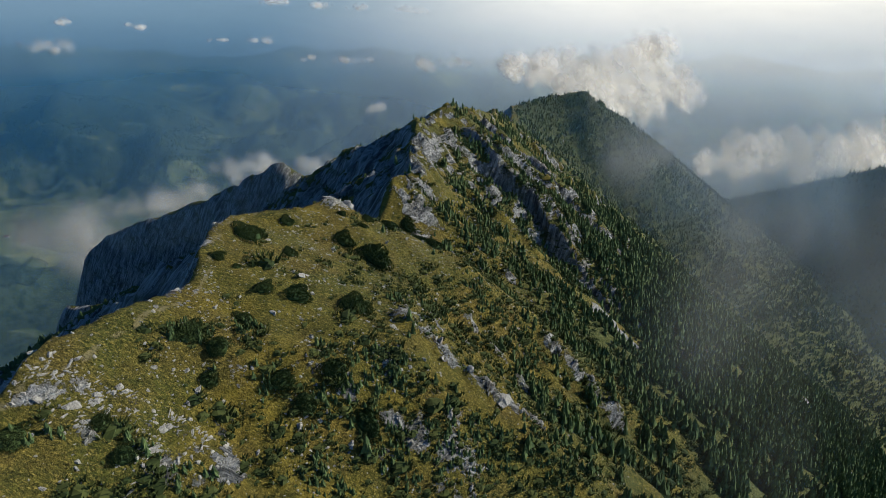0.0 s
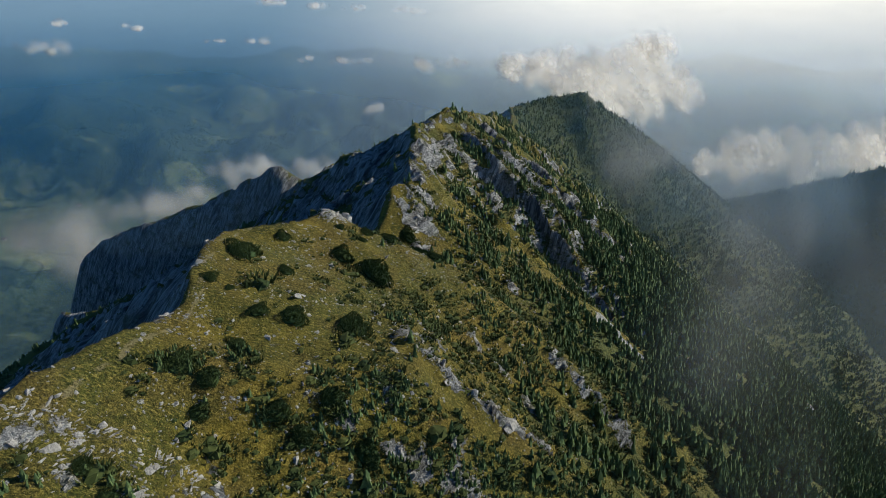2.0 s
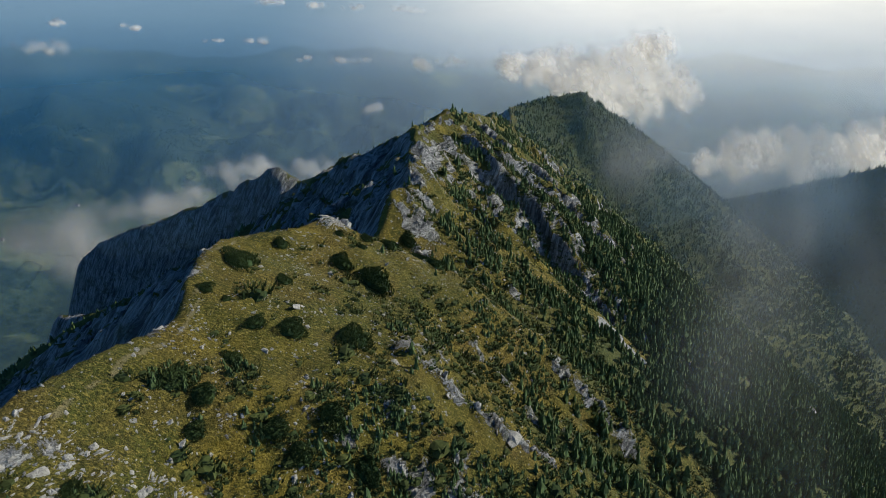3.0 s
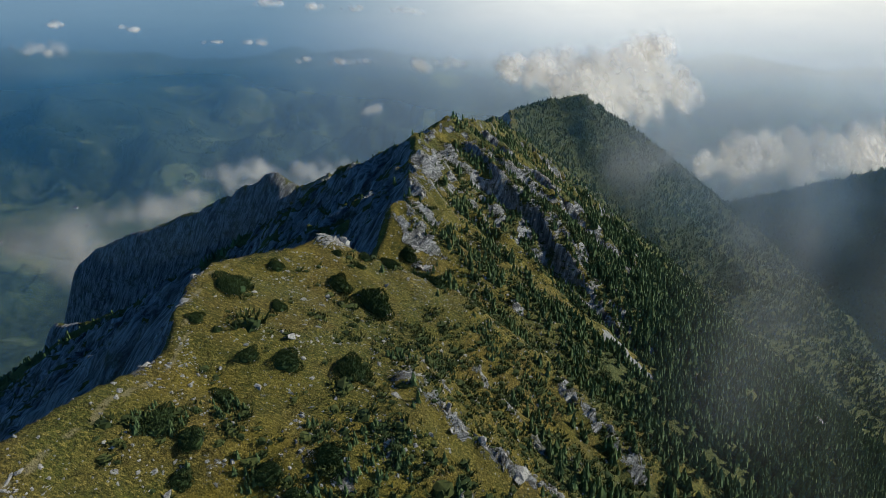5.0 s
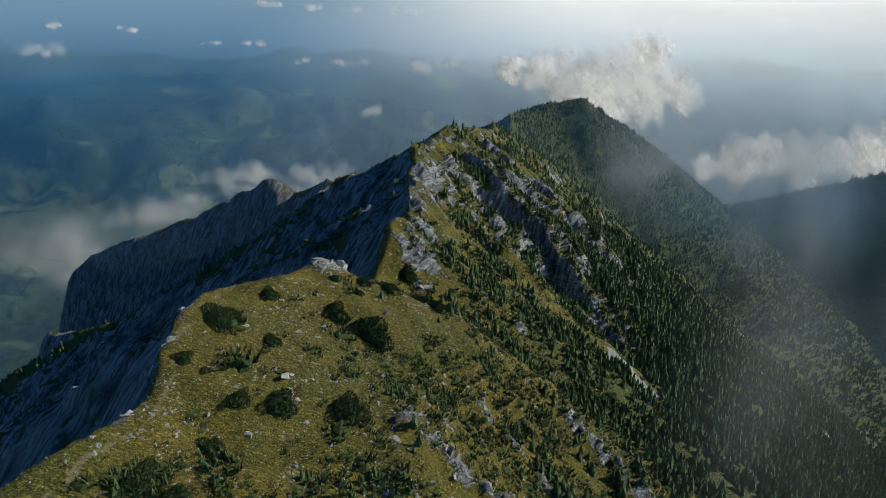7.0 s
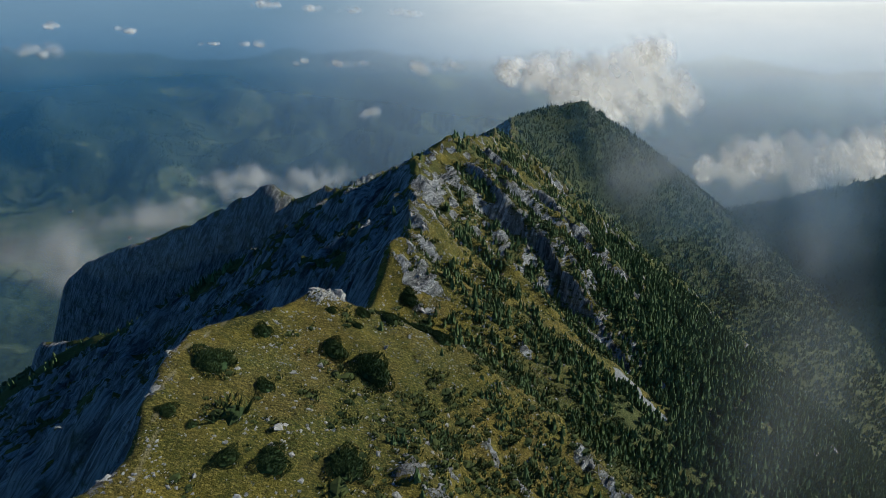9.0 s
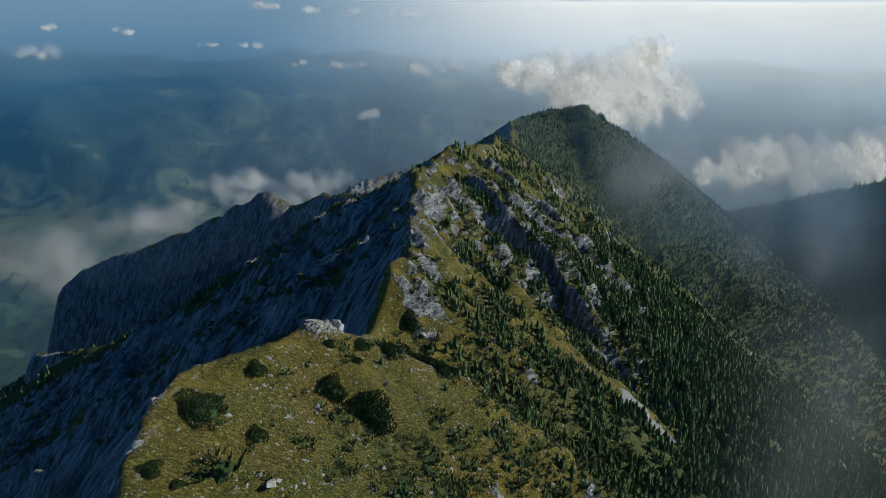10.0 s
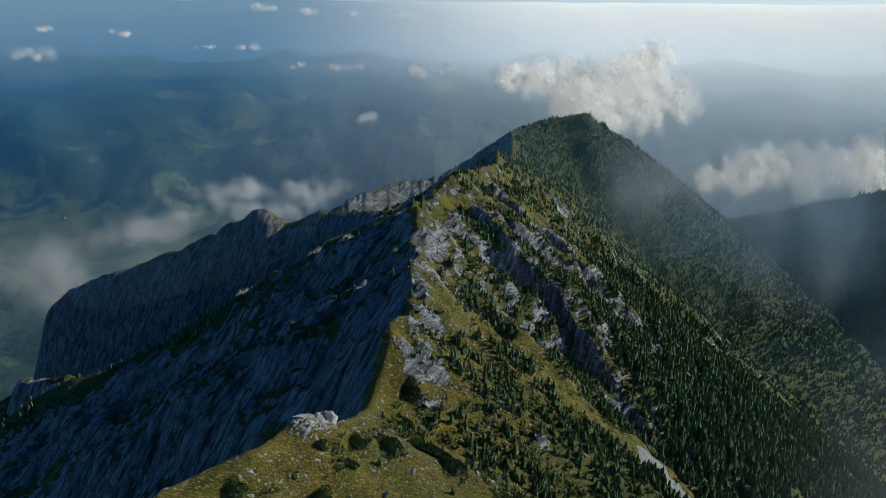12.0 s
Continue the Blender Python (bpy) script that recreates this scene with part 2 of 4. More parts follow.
TRAIL = [(-54.3, 62.3, 0), (-49.4, 74.5, 0), (-47.3, 84.5, 0), (-43.9, 95.9, 0), (-43.3, 104.7, 0), (-46.3, 112.6, 0), (-47.0, 127.4, 0), (-43.6, 141.9, 0)]
WOOD_RIB = [(-110, 330, -118), (-150, 360, -150), (-197, 381, -178), (-245, 372, -196), (-330, 340, -255), (-430, 320, -340)]

GULLY = [(-34.3, 79.7, 0), (-29.8, 74.1, 0), (-24.7, 67.9, 0), (-18.6, 60.0, 0)]
# fractured outcrops across the grass slope: x, y, radius
OUTCROPS = [(-8, 111.5, 2.6), (-3.5, 109.5, 2.4), (1, 107.2, 3.2), (5.5, 106.4, 2.6), (9.5, 105.6, 3.6), (14, 106, 2.8), (19, 106.8, 2.4), (30, 147, 3.0), (36, 145, 4.0), (41, 143, 3.4), (46.5, 139.5, 3.2),
            (14, 126.5, 2.2), (18, 121, 2.0), (6, 131, 2.0), (-2, 118, 1.6), (28, 124, 2.4),
            (-15, 203, 2.2), (-12, 211, 3.0), (-13, 220, 3.0), (-9, 228, 3.4), (-10, 238, 3.4), (-5, 246, 3.6), (-7, 256, 4.0), (-3, 268, 4.0), (-8, 278, 3.4), (-3, 290, 4.0), (2, 304, 4.0), (-9, 206, 2.6), (24, 202, 2.0)]
# broken ground near the rim, and thickets of dwarf pine and young spruce: x, y, radius
FLAKY = [(-52, 67, 3.5), (-48.5, 70, 3.5), (-45, 70, 3.5), (-41.5, 69.5, 3.0), (-37, 71.5, 3.0), (-33.5, 69, 3.0), (-38, 63, 3.5), (-47, 63, 3.5), (-27, 113, 3.0), (-30, 157, 4.0)]
THICKETS = [(-51, 60, 2.4), (-47, 61.5, 1.6), (-44, 66, 1.8), (-40, 64, 2.2), (-33, 65, 3.0), (-36.5, 81, 1.8), (-41, 86, 3.6), (-33, 93, 2.6), (-28, 84.5, 2.6), (-18, 92, 4.2), (-9.6, 96, 4.6),
            (-21, 85, 3.6), (-14, 89, 4.6), (-8, 85, 5.2), (-18.6, 76, 4.2), (2, 90, 5.5), (10, 95, 5.5), (23, 100, 6.5), (-9, 120, 3.0), (-2, 127, 4.5), (11, 145, 6.0), (22, 140, 6.0)]


def spots(x, y, places):
    """How near each place is to the middle of any of the spots, with ragged rims."""
    out = np.zeros_like(x)
    ox, oy = x + 2.2 * fbm(y / 4.5, x / 4.5, 3), y + 2.2 * fbm(x / 4.5, y / 4.5, 3)
    for px, py, rad in places:
        out = np.maximum(out, np.exp(-(((ox - px) ** 2 + (oy - py) ** 2) / rad**2)))
    return out


def from_line(x, y, line):
    """For each place: distance from the line, height of the line there, and side (-1 right of its way, 1 left)."""
    best = np.full(x.shape, 1e9)
    height, side = np.zeros_like(x), np.zeros_like(x)
    for (x0, y0, z0), (x1, y1, z1) in zip(line, line[1:]):
        ux, uy = x1 - x0, y1 - y0
        u = np.clip(((x - x0) * ux + (y - y0) * uy) / (ux * ux + uy * uy), 0, 1)
        ox, oy = x - x0 - u * ux, y - y0 - u * uy
        d = np.hypot(ox, oy)
        near = d < best
        best = np.where(near, d, best)
        height = np.where(near, z0 + u * (z1 - z0), height)
        side = np.where(near, np.sign(ux * oy - uy * ox), side)
    return best, height, side


def ridge(x, y, line, fall):
    """The height of a ridge along the line; fall gives the drop for distances and sides."""
    out = np.full(x.shape, -5000.0)
    for (x0, y0, z0), (x1, y1, z1) in zip(line, line[1:]):
        ux, uy = x1 - x0, y1 - y0
        u = np.clip(((x - x0) * ux + (y - y0) * uy) / (ux * ux + uy * uy), 0, 1)
        ox, oy = x - x0 - u * ux, y - y0 - u * uy
        out = np.maximum(out, z0 + u * (z1 - z0) - fall(np.hypot(ox, oy), ux * oy - uy * ox))
    return out


def blend(a, b, k):
    """The higher of two, rounded where they meet."""
    u = np.clip(0.5 + 0.5 * (a - b) / k, 0, 1)
    return b + (a - b) * u + k * u * (1 - u)


def lay(x, y):
    """Height of the ground and its covers at arrays of places."""
    xc, zc = np.interp(y, _ys, CREST_X), np.interp(y, _ys, CREST_Z)
    wob = 5 * fbm(y / 40, y * 0 + 3.3, 4) * smooth(180, 330, y) + 1.2 * fbm(y / 7, y * 0, 3) + 4.5 * fbm(y / 15 + 7.7, y * 0 + 1.4, 3) * smooth(196, 220, y) * (1 - smooth(420, 500, y))
    dx = x - xc - wob
    # sunny side
    w = 42 * smooth(72, 104, y) * (1 - smooth(150, 185, y))
    k = np.interp(y, (72, 108, 150, 195, 230, 262, 340, 600), (0.71, 0.85, 0.85, 0.71, 0.73, 0.85, 0.86, 0.84))
    r = np.maximum(dx, 0)
    right = 0.41 * np.minimum(r, w) + k * np.maximum(r - w, 0) - 0.1 * np.maximum(r - 330, 0) - 0.25 * np.maximum(r - 520, 0)
    # shaded side
    l = np.maximum(-dx, 0)
    steep = 1.5 * (1 - smooth(165, 200, y)) + 0.82 * smooth(165, 200, y)
    left = steep * np.minimum(l, 26) + 0.62 * np.maximum(l - 26, 0)
    far_steep = smooth(560, 700, y)
    left = left + far_steep * 0.5 * np.minimum(l, 120)
    notch = (np.interp(y, _ys, CREST_BROAD) - zc) * smooth(6, 40, r)
    main = zc + notch - right - left
    # broken towers along the crest
    main += 2.0 * (ridged(y / 15 + 4, x / 15, 3) - 0.6) * np.exp(-((dx / 9) ** 2)) * smooth(196, 212, y) * (1 - smooth(380, 440, y))
    # gullies and ribs down the two sides
    warp = 9 * fbm(x / 60, y / 60, 3)
    rib_l = ridged((y - 0.75 * x + warp) / 40, (0.75 * y + x) / 170, 5, 0.55)
    main += smooth(2, 40, l) * (rib_l - 0.6) * (3.2 + 3.6 * smooth(150, 210, y + 0.3 * x))
    fine_l = ridged((0.74 * x - 0.67 * y + 0.5 * warp) / 8.5, (0.67 * x + 0.74 * y) / 48, 4, 0.55)
    main += smooth(1, 12, l) * (fine_l - 0.6) * 3.2 * (y < 700)
    # tilted slabs: steps that break the face across its flutes
    slab = (0.55 * x + 0.84 * y + 1.1 * warp) / 23
    step = slab - np.floor(slab)
    main += smooth(4, 30, l) * (smooth(0.0, 0.72, step) - step) * 4 * smooth(150, 205, y) * (y < 700)
    # crags on the summit part of the ridge
    rough_r = smooth(205, 260, y) * (1 - smooth(600, 700, y))
    crag = fbm((y + 0.8 * x + 1.5 * warp) / 46, (x - 0.8 * y) / 95, 4, 0.55)
    main += smooth(0, 35, r) * np.tanh(4.0 * crag) * 5.0 * rough_r
    blocks_r = ridged((y + 0.7 * x + warp) / 17, (x - 0.7 * y) / 34 + 5, 4, 0.55)
    main += (0.45 + 0.55 * smooth(5, 40, r)) * (blocks_r - 0.6) * 2.8 * rough_r * (dx > -8)
    rib_r = ridged((y + 0.6 * x + warp) / 36, (x - 0.6 * y) / 120 + 5, 5, 0.5)
    main += smooth(20, 90, r) * (rib_r - 0.6) * (2.2 + 3.3 * smooth(180, 320, y))
    main += (ridged(x / 5.5 + 0.3 * warp, y / 5.5, 3, 0.55) - 0.6) * 0.8 * (rough_r + 0.4 * smooth(1, 6, l) * (y < 700))
    d, _, side = from_line(x + 1.5 * fbm(y / 6, x / 6, 3), y + 1.5 * fbm(x / 6, y / 6, 3), GULLY)
    main -= 1.6 * np.exp(-((d / 2.6) ** 2))
    # the hollow at the foot of the first wall
    d, _, side = from_line(x + 5 * fbm(y / 14, x / 14, 3), y + 5 * fbm(x / 14, y / 14, 3), HOLLOW)
    main -= 6.5 * np.exp(-((d / 9) ** 2))
    # the gully below the notch
    gul = np.abs(y - 186 - 0.12 * l + 6 * fbm(x / 30, y / 30, 2))
    main -= smooth(2, 40, l) * 36 * np.exp(-((gul / 24) ** 2)) * (dx < 0)
    # fractured rock on the slope
    main += 2.4 * spots(x, y, OUTCROPS) * (0.15 + 0.8 * ridged((0.9 * x + 0.43 * y) / 3.6, (0.43 * x - 0.9 * y) / 8, 4))
    main += 1.1 * spots(x, y, FLAKY) * (0.3 + 0.9 * ridged((0.94 * x - 0.34 * y) / 3.4, (0.34 * x + 0.94 * y) / 9, 3))
    h = main
    jag = 2.6 * fbm(x / 9, y / 9, 4)
    sx1, sy1 = x + 5 * fbm(y / 16, x / 16, 3), y + 5 * fbm(x / 16, y / 16, 3)
    for line in WALLS:
        h = blend(h, ridge(sx1, sy1, line, lambda d, side: np.where(side < 0, 1.7 * np.minimum(d, 17) + 0.8 * np.maximum(d - 17, 0), 0.8 * d)) + 0.8 * jag + (blocks_r - 0.6) * 1.2, 4)
    for line in BUTTRESSES:
        h = blend(h, ridge(sx1, sy1, line, lambda d, side: 1.05 * d) + jag + (fine_l - 0.6) * 1.5, 5)
    rough_far = (ridged(x / 70, y / 70 + 2, 5, 0.55) - 0.6) * 8
    h = blend(h, ridge(x, y, SHOULDER, lambda d, side: 0.78 * d - 0.18 * np.maximum(d - 250, 0)) + rough_far * (0.2 + 0.8 * smooth(10, 110, from_line(x, y, SHOULDER)[0])), 10)
    flutes = (ridged(x / 26, y / 60 + 7, 4) - 0.6) * 1.6 + 1.8 * fbm(x / 14, y / 14, 4)
    h = blend(h, ridge(x + 2 * fbm(y / 25, x / 25, 3), y + 3.5 * fbm(x / 22, y / 60, 4), SPUR,
                       lambda d, side: np.where((side > 0) | (x < -290), 2.6 * np.minimum(d, 34) + 0.66 * np.maximum(d - 34, 0), 1.0 * d)) + flutes, 6)
    h = blend(h, ridge(x + 6 * fbm(y / 25, x / 25, 3), y + 9 * fbm(x / 25, y / 25, 3), BACK_SPUR,
                       lambda d, side: np.where(side < 0, 0.8 * d, 2.2 * np.minimum(d, 45) + 0.7 * np.maximum(d - 45, 0))) + 4 * fbm(x / 14, y / 14, 4), 6)
    h = blend(h, ridge(x + 8 * fbm(y / 35, x / 35, 3), y + 10 * fbm(x / 35, y / 35, 3), WOOD_RIB, lambda d, side: 0.75 * d) + 3 * fbm(x / 18, y / 18, 3), 10)
    h = blend(h, ridge(x, y, PEDESTAL, lambda d, side: 2.2 * np.minimum(d, 16) + 0.7 * np.maximum(d - 16, 0)) + 2.5 * fbm(x / 5, y / 5, 3), 4)
    near_cliffs = h
    # the low country
    away = np.hypot(x - 50, y - 300)
    plain = -705 + 190 * np.clip(ridged(x / 1050 + 3.1, y / 1050 + 1.7, 5, 0.5) - 0.15, 0, 1.55) * smooth(900, 2100, away + 300 * fbm(x / 500, y / 500, 3)) * (1 - 0.6 * smooth(2700, 4200, away))
    plain += 24 * (ridged(x / 330 + 1.1, y / 330, 4, 0.55) - 0.6) * smooth(1000, 1900, away) * (1 - 0.5 * smooth(2600, 3800, away))
    wx, wy = x + 150 * fbm(y / 420, x / 420, 3), y + 150 * fbm(x / 420, y / 420, 3)
    spurs = 38 * (ridged(wx / 420, wy / 420 + 3, 4, 0.5) - 0.6)
    for line in HILLS:
        plain = blend(plain, ridge(wx, wy, line, lambda d, side: 0.24 * d) + spurs, 30)
    flat = np.exp(-(((x + 1150) / 620) ** 2) - ((y - 1850) / 380) ** 2) + np.exp(-(((x + 800) / 260) ** 2) - ((y - 2950) / 300) ** 2)
    plain = plain * (1 - np.clip(flat, 0, 1)) - 705 * np.clip(flat, 0, 1)
    plain += 330 * smooth(2300, 4900, away) ** 1.2
    plain = np.minimum(plain, np.interp(np.hypot(x, y - 60), (1000, 1500, 2500, 3500, 4860), (-590, -555, -430, -335, 0)))
    h = blend(h, plain, 60)
    h = h + 1.0 * fbm(x / 11, y / 11, 4) * (1 - smooth(400, 900, away))
    return dict(z=h, dx=dx, r=r, l=l, away=away, low=smooth(-10, 40, plain - near_cliffs), rib_l=rib_l, rib_r=rib_r)


def axis(lo, a, b, hi, fine, grow, most):
    mid = np.arange(a, b + fine / 2, fine)
    down, step, at = [], fine, a
    while at > lo:
        step = min(step * grow, most)
        at -= step
        down.append(at)
    up, step, at = [], fine, mid[-1]
    while at < hi:
        step = min(step * grow, most)
        at += step
        up.append(at)
    return np.concatenate([down[::-1], mid, up])


GX = axis(-4750, -130, 115, 4750, 1.2, 1.026, 42)
GY = axis(-1500, 48, 350, 4800, 1.2, 1.02, 42)
gx, gy = np.meshgrid(GX, GY)
G = lay(gx, gy)
gz = G["z"]
sy, sx = np.gradient(gz, GY, GX)
steepness = np.hypot(sx, sy)
patch = fbm(gx / 26 + 5, gy / 26, 5, 0.6)
rock = smooth(1.12, 1.5, steepness + 0.4 * patch - 0.14 * smooth(50, 90, G["r"]))
rock = np.maximum(rock, smooth(0.5, 5, G["l"]) * smooth(0.25, 0.55, steepness + 0.3 * patch))
rock = np.maximum(rock, 0.40 * smooth(0.1, 0.45, patch) * (gy < 420) * (G["r"] < 60))
for line in WALLS:
    rock = np.maximum(rock, 0.62 * smooth(20, 6, from_line(gx + 9 * patch, gy + 9 * fbm(gx / 12, gy / 12, 3), line)[0]) * smooth(-0.15, 0.15, fbm(gx / 8, gy / 8, 4)))
rock = np.maximum(rock, 0.68 * spots(gx, gy, [(px, py, 1.25 * rad) for px, py, rad in OUTCROPS]))
rock = rock * (1 - 0.85 * spots(gx, gy, [(-37, 82, 7.0), (-28, 86, 5.0)]))
rock = np.maximum(rock, 0.44 * spots(gx, gy, FLAKY))
rock = np.maximum(rock, 0.6 * np.exp(-((gx - np.interp(gy, _ys, CREST_X)) / 2.2) ** 2) * smooth(-0.1, 0.2, fbm(gx / 9, gy / 9, 3)) * (1 - smooth(150, 164, gy) * (1 - smooth(196, 206, gy))))
rock = np.maximum(rock, 0.75 * smooth(70, 20, from_line(gx + 20 * patch, gy, SHOULDER[4:9])[0]) * smooth(-0.12, 0.15, fbm(gx / 30, gy / 30 + 9, 4)))
rock = np.maximum(rock, 0.55 * smooth(0.14, 0.34, fbm(gx / 34 + 4, gy / 40, 4)) * smooth(420, 480, gy) * (gy < 640) * (gx > 40) * (G["r"] < 160))
wood = smooth(-12, 95, G["r"] - 42 * (1 - smooth(120, 210, gy)) + 85 * patch)
meadow = smooth(9, 4, from_line(gx + 4 * patch, gy + 5 * fbm(gx / 9, gy / 9, 3), MEADOW)[0])
wood = np.maximum(wood, 0.85 * smooth(208, 245, gy) * smooth(-0.3, 0.1, fbm(gx / 17, gy / 17 + 4, 4)) * (G["dx"] > 1)) * (1 - meadow)
wood = np.maximum(wood, smooth(600, 760, gy) * (G["dx"] > 10)) * (1 - rock)
wood = np.maximum(wood, smooth(-170, -230, gz + 40 * patch) * smooth(40, 90, G["l"]) * (steepness < 1.0))
wood = np.maximum(wood, smooth(560, 700, np.hypot(gx, gy - 300)) * (gx > 200) * (steepness < 1.1))
wood = np.maximum(wood, smooth(5, 25, G["l"]) * smooth(0.1, 0.35, fbm(gx / 34 + 2, gy / 34 + 8, 4)) * (gy > 175) * (gy < 430) * (steepness < 1.1) * 0.9)
# dark dwarf pine on the ledges of the shaded side
ledge = smooth(0.95, 0.6, steepness + 0.25 * patch) * smooth(-0.25, 0.1, fbm(gx / 22 + 9, gy / 22, 4)) * smooth(3, 9, G["l"]) * (gy > 170) * (gy < 620) * (gx > -330)
wood = np.maximum(wood, ledge)
rock = rock * (1 - 0.9 * smooth(0.3, 0.8, wood) * (G["l"] > 3))
# sun-facing backs of the far spurs: overgrowth, and painted shade that darkens the lit rock
grown_shade = smooth(0.1, 0.5, -sx) * (gx < 10) * (gy > 480) * (gy < 900) * smooth(1.3, 0.9, steepness)
rock, wood = rock * (1 - 0.85 * grown_shade), np.maximum(wood, 0.8 * grown_shade)
scree = smooth(5.5, 2.5, from_line(gx + 4 * patch, gy + 4 * fbm(gx / 5, gy / 5, 3), [(66, 226, 0), (71, 224, 0), (75.5, 220.5, 0)])[0])
rock = rock * (1 - 0.8 * meadow)
rib_wood = smooth(34, 14, from_line(gx, gy + 12, WOOD_RIB)[0])
wood = np.maximum(wood, rib_wood)
rock = rock * (1 - rib_wood)
trail = np.exp(-((from_line(gx + 0.8 * fbm(gy / 5, gx / 5, 2), gy, TRAIL)[0] / 0.5) ** 2))
far = G["low"]
field = 0.40 + 0.5 * smooth(1500, 1900, G["away"]) * smooth(-560, -690, gz) * smooth(0.0, 0.2, 0.3 - np.hypot((sx), (sy)))
for px, py, wide in FIELDS:
    field += 0.45 * np.exp(-(((gx - px) / wide) ** 2) - ((gy - py) / (0.55 * wide)) ** 2)
field += 0.35 * (np.exp(-(((gx + 1150) / 560) ** 2) - ((gy - 1850) / 300) ** 2) + np.exp(-(((gx + 800) / 220) ** 2) - ((gy - 2950) / 240) ** 2))
ny, nx = gx.shape
idx = np.arange(nx * ny).reshape(ny, nx)
quads = np.stack([idx[:-1, :-1], idx[:-1, 1:], idx[1:, 1:], idx[1:, :-1]], -1).reshape(-1, 4)
ground_mesh = mesh_of("ground", np.stack([gx, gy, gz], -1).reshape(-1, 3), quads, GROUND, flat=False)
for key, value in (("rock", rock), ("wood", wood), ("scree", scree), ("far", far), ("field", field), ("trail", trail)):
    ground_mesh.attributes.new(key, "FLOAT", "POINT").data.foreach_set("value", np.ascontiguousarray(value, np.float32).ravel())
ground = tagged(new("ground", ground_mesh), "limestone mountain ridge with dry grass, bare rock and wooded slopes", "mountain", kind="structure")


def at_ground(x, y, what):
    """What the ground's grid holds at places (bilinear)."""
    i = np.clip(np.searchsorted(GX, x) - 1, 0, nx - 2)
    j = np.clip(np.searchsorted(GY, y) - 1, 0, ny - 2)
    u, v = (x - GX[i]) / (GX[i + 1] - GX[i]), (y - GY[j]) / (GY[j + 1] - GY[j])
    return (what[j, i] * (1 - u) + what[j, i + 1] * u) * (1 - v) + (what[j + 1, i] * (1 - u) + what[j + 1, i + 1] * u) * v

# ---------------------------------------------------------------- trees


def spruce_shape(tiers, sides, seed, height=1.0, girth=0.17):
    """A spruce crown of drooping, ragged tiers, its foot at the origin."""
    g = np.random.default_rng(seed)
    verts, faces = [], []
    for k in range(tiers):
        low = 0.06 + 0.86 * k / tiers
        top = min(1.0, low + 1.9 / tiers + 0.05)
        wide = girth * (1 - low) ** 0.8 + 0.012
        n0 = len(verts)
        lean = g.normal(0, 0.006, 2)
        verts.append((lean[0], lean[1], top * height))
        turn = g.uniform(0, 6.3)
        for s in range(sides):
            a = turn + 2 * np.pi * s / sides + g.normal(0, 0.12)
            far_out = wide * (g.uniform(0.75, 1.2) if s % 2 else g.uniform(0.45, 0.75))
            verts.append((far_out * np.cos(a), far_out * np.sin(a), (low - 0.05 * (s % 2) + g.normal(0, 0.012)) * height))
        faces += [(n0, n0 + 1 + s, n0 + 1 + (s + 1) % sides) for s in range(sides)]
    return np.array(verts), np.array(faces)


def scatter(n, x0, x1, y0, y1, chance, seed):
    g = np.random.default_rng(seed)
    x, y = g.uniform(x0, x1, n), g.uniform(y0, y1, n)
    keep = g.uniform(0, 1, n) < chance(x, y)
    x, y = x[keep], y[keep]
    return np.stack([x, y, at_ground(x, y, gz) - 0.2], 1), g


def wood_at(x, y):
    return at_ground(x, y, wood) * (1 - at_ground(x, y, rock)) * (at_ground(x, y, far) < 0.5)


def forest(name, label, n, box, size, seed, tiers, sides, chance=wood_at, grow=lambda q: 1.0):
    p, g = scatter(n, *box, chance, seed)
    vs, fs, count = [], [], 0
    kinds = [spruce_shape(tiers, sides, seed + k, 1.0, 0.25 + 0.05 * k) for k in range(3)]
    pick = g.integers(0, 3, len(p))
    for k, (v, f) in enumerate(kinds):
        q = p[pick == k]
        h = g.uniform(*size, len(q)) * g.uniform(0.7, 1.1, len(q)) * grow(q)
        v2, f2 = strewn(v, f, q, h, g.uniform(0, 6.3, len(q)), g.normal(0, 0.02, (len(q), 2)))
        vs.append(v2), fs.append(f2 + count)
        count += len(v2)
    print(name, len(p), sum(map(len, fs)))
    return tagged(new(name, mesh_of(name, np.concatenate(vs), np.concatenate(fs), NEEDLES)), label, "forest", kind="stuff")


def near_wood(x, y):
    """Thick lower down, in clumps and rows nearer the crest."""
    r = x - np.interp(y, _ys, CREST_X)
    clumps = smooth(-0.10, 0.24, 1.2 * fbm((y + 0.6 * x) / 12, (x - 0.6 * y) / 26, 4) + np.minimum(0.0032 * (r - 72 + 40 * smooth(150, 220, y)), 0.13 + 0.15 * smooth(200, 300, y)))
    open_grass = at_ground(x, y, meadow)
    stands = smooth(10, 26, r) * smooth(160, 182, y) * (1 - smooth(290, 340, y)) * smooth(-0.12, 0.12, fbm((y + 0.5 * x) / 9 + 6, (x - 0.5 * y) / 17, 4))
    return np.maximum(wood_at(x, y) * clumps, 0.8 * stands * (1 - at_ground(x, y, rock))) * (1 - open_grass) * (1 - at_ground(x, y, scree))


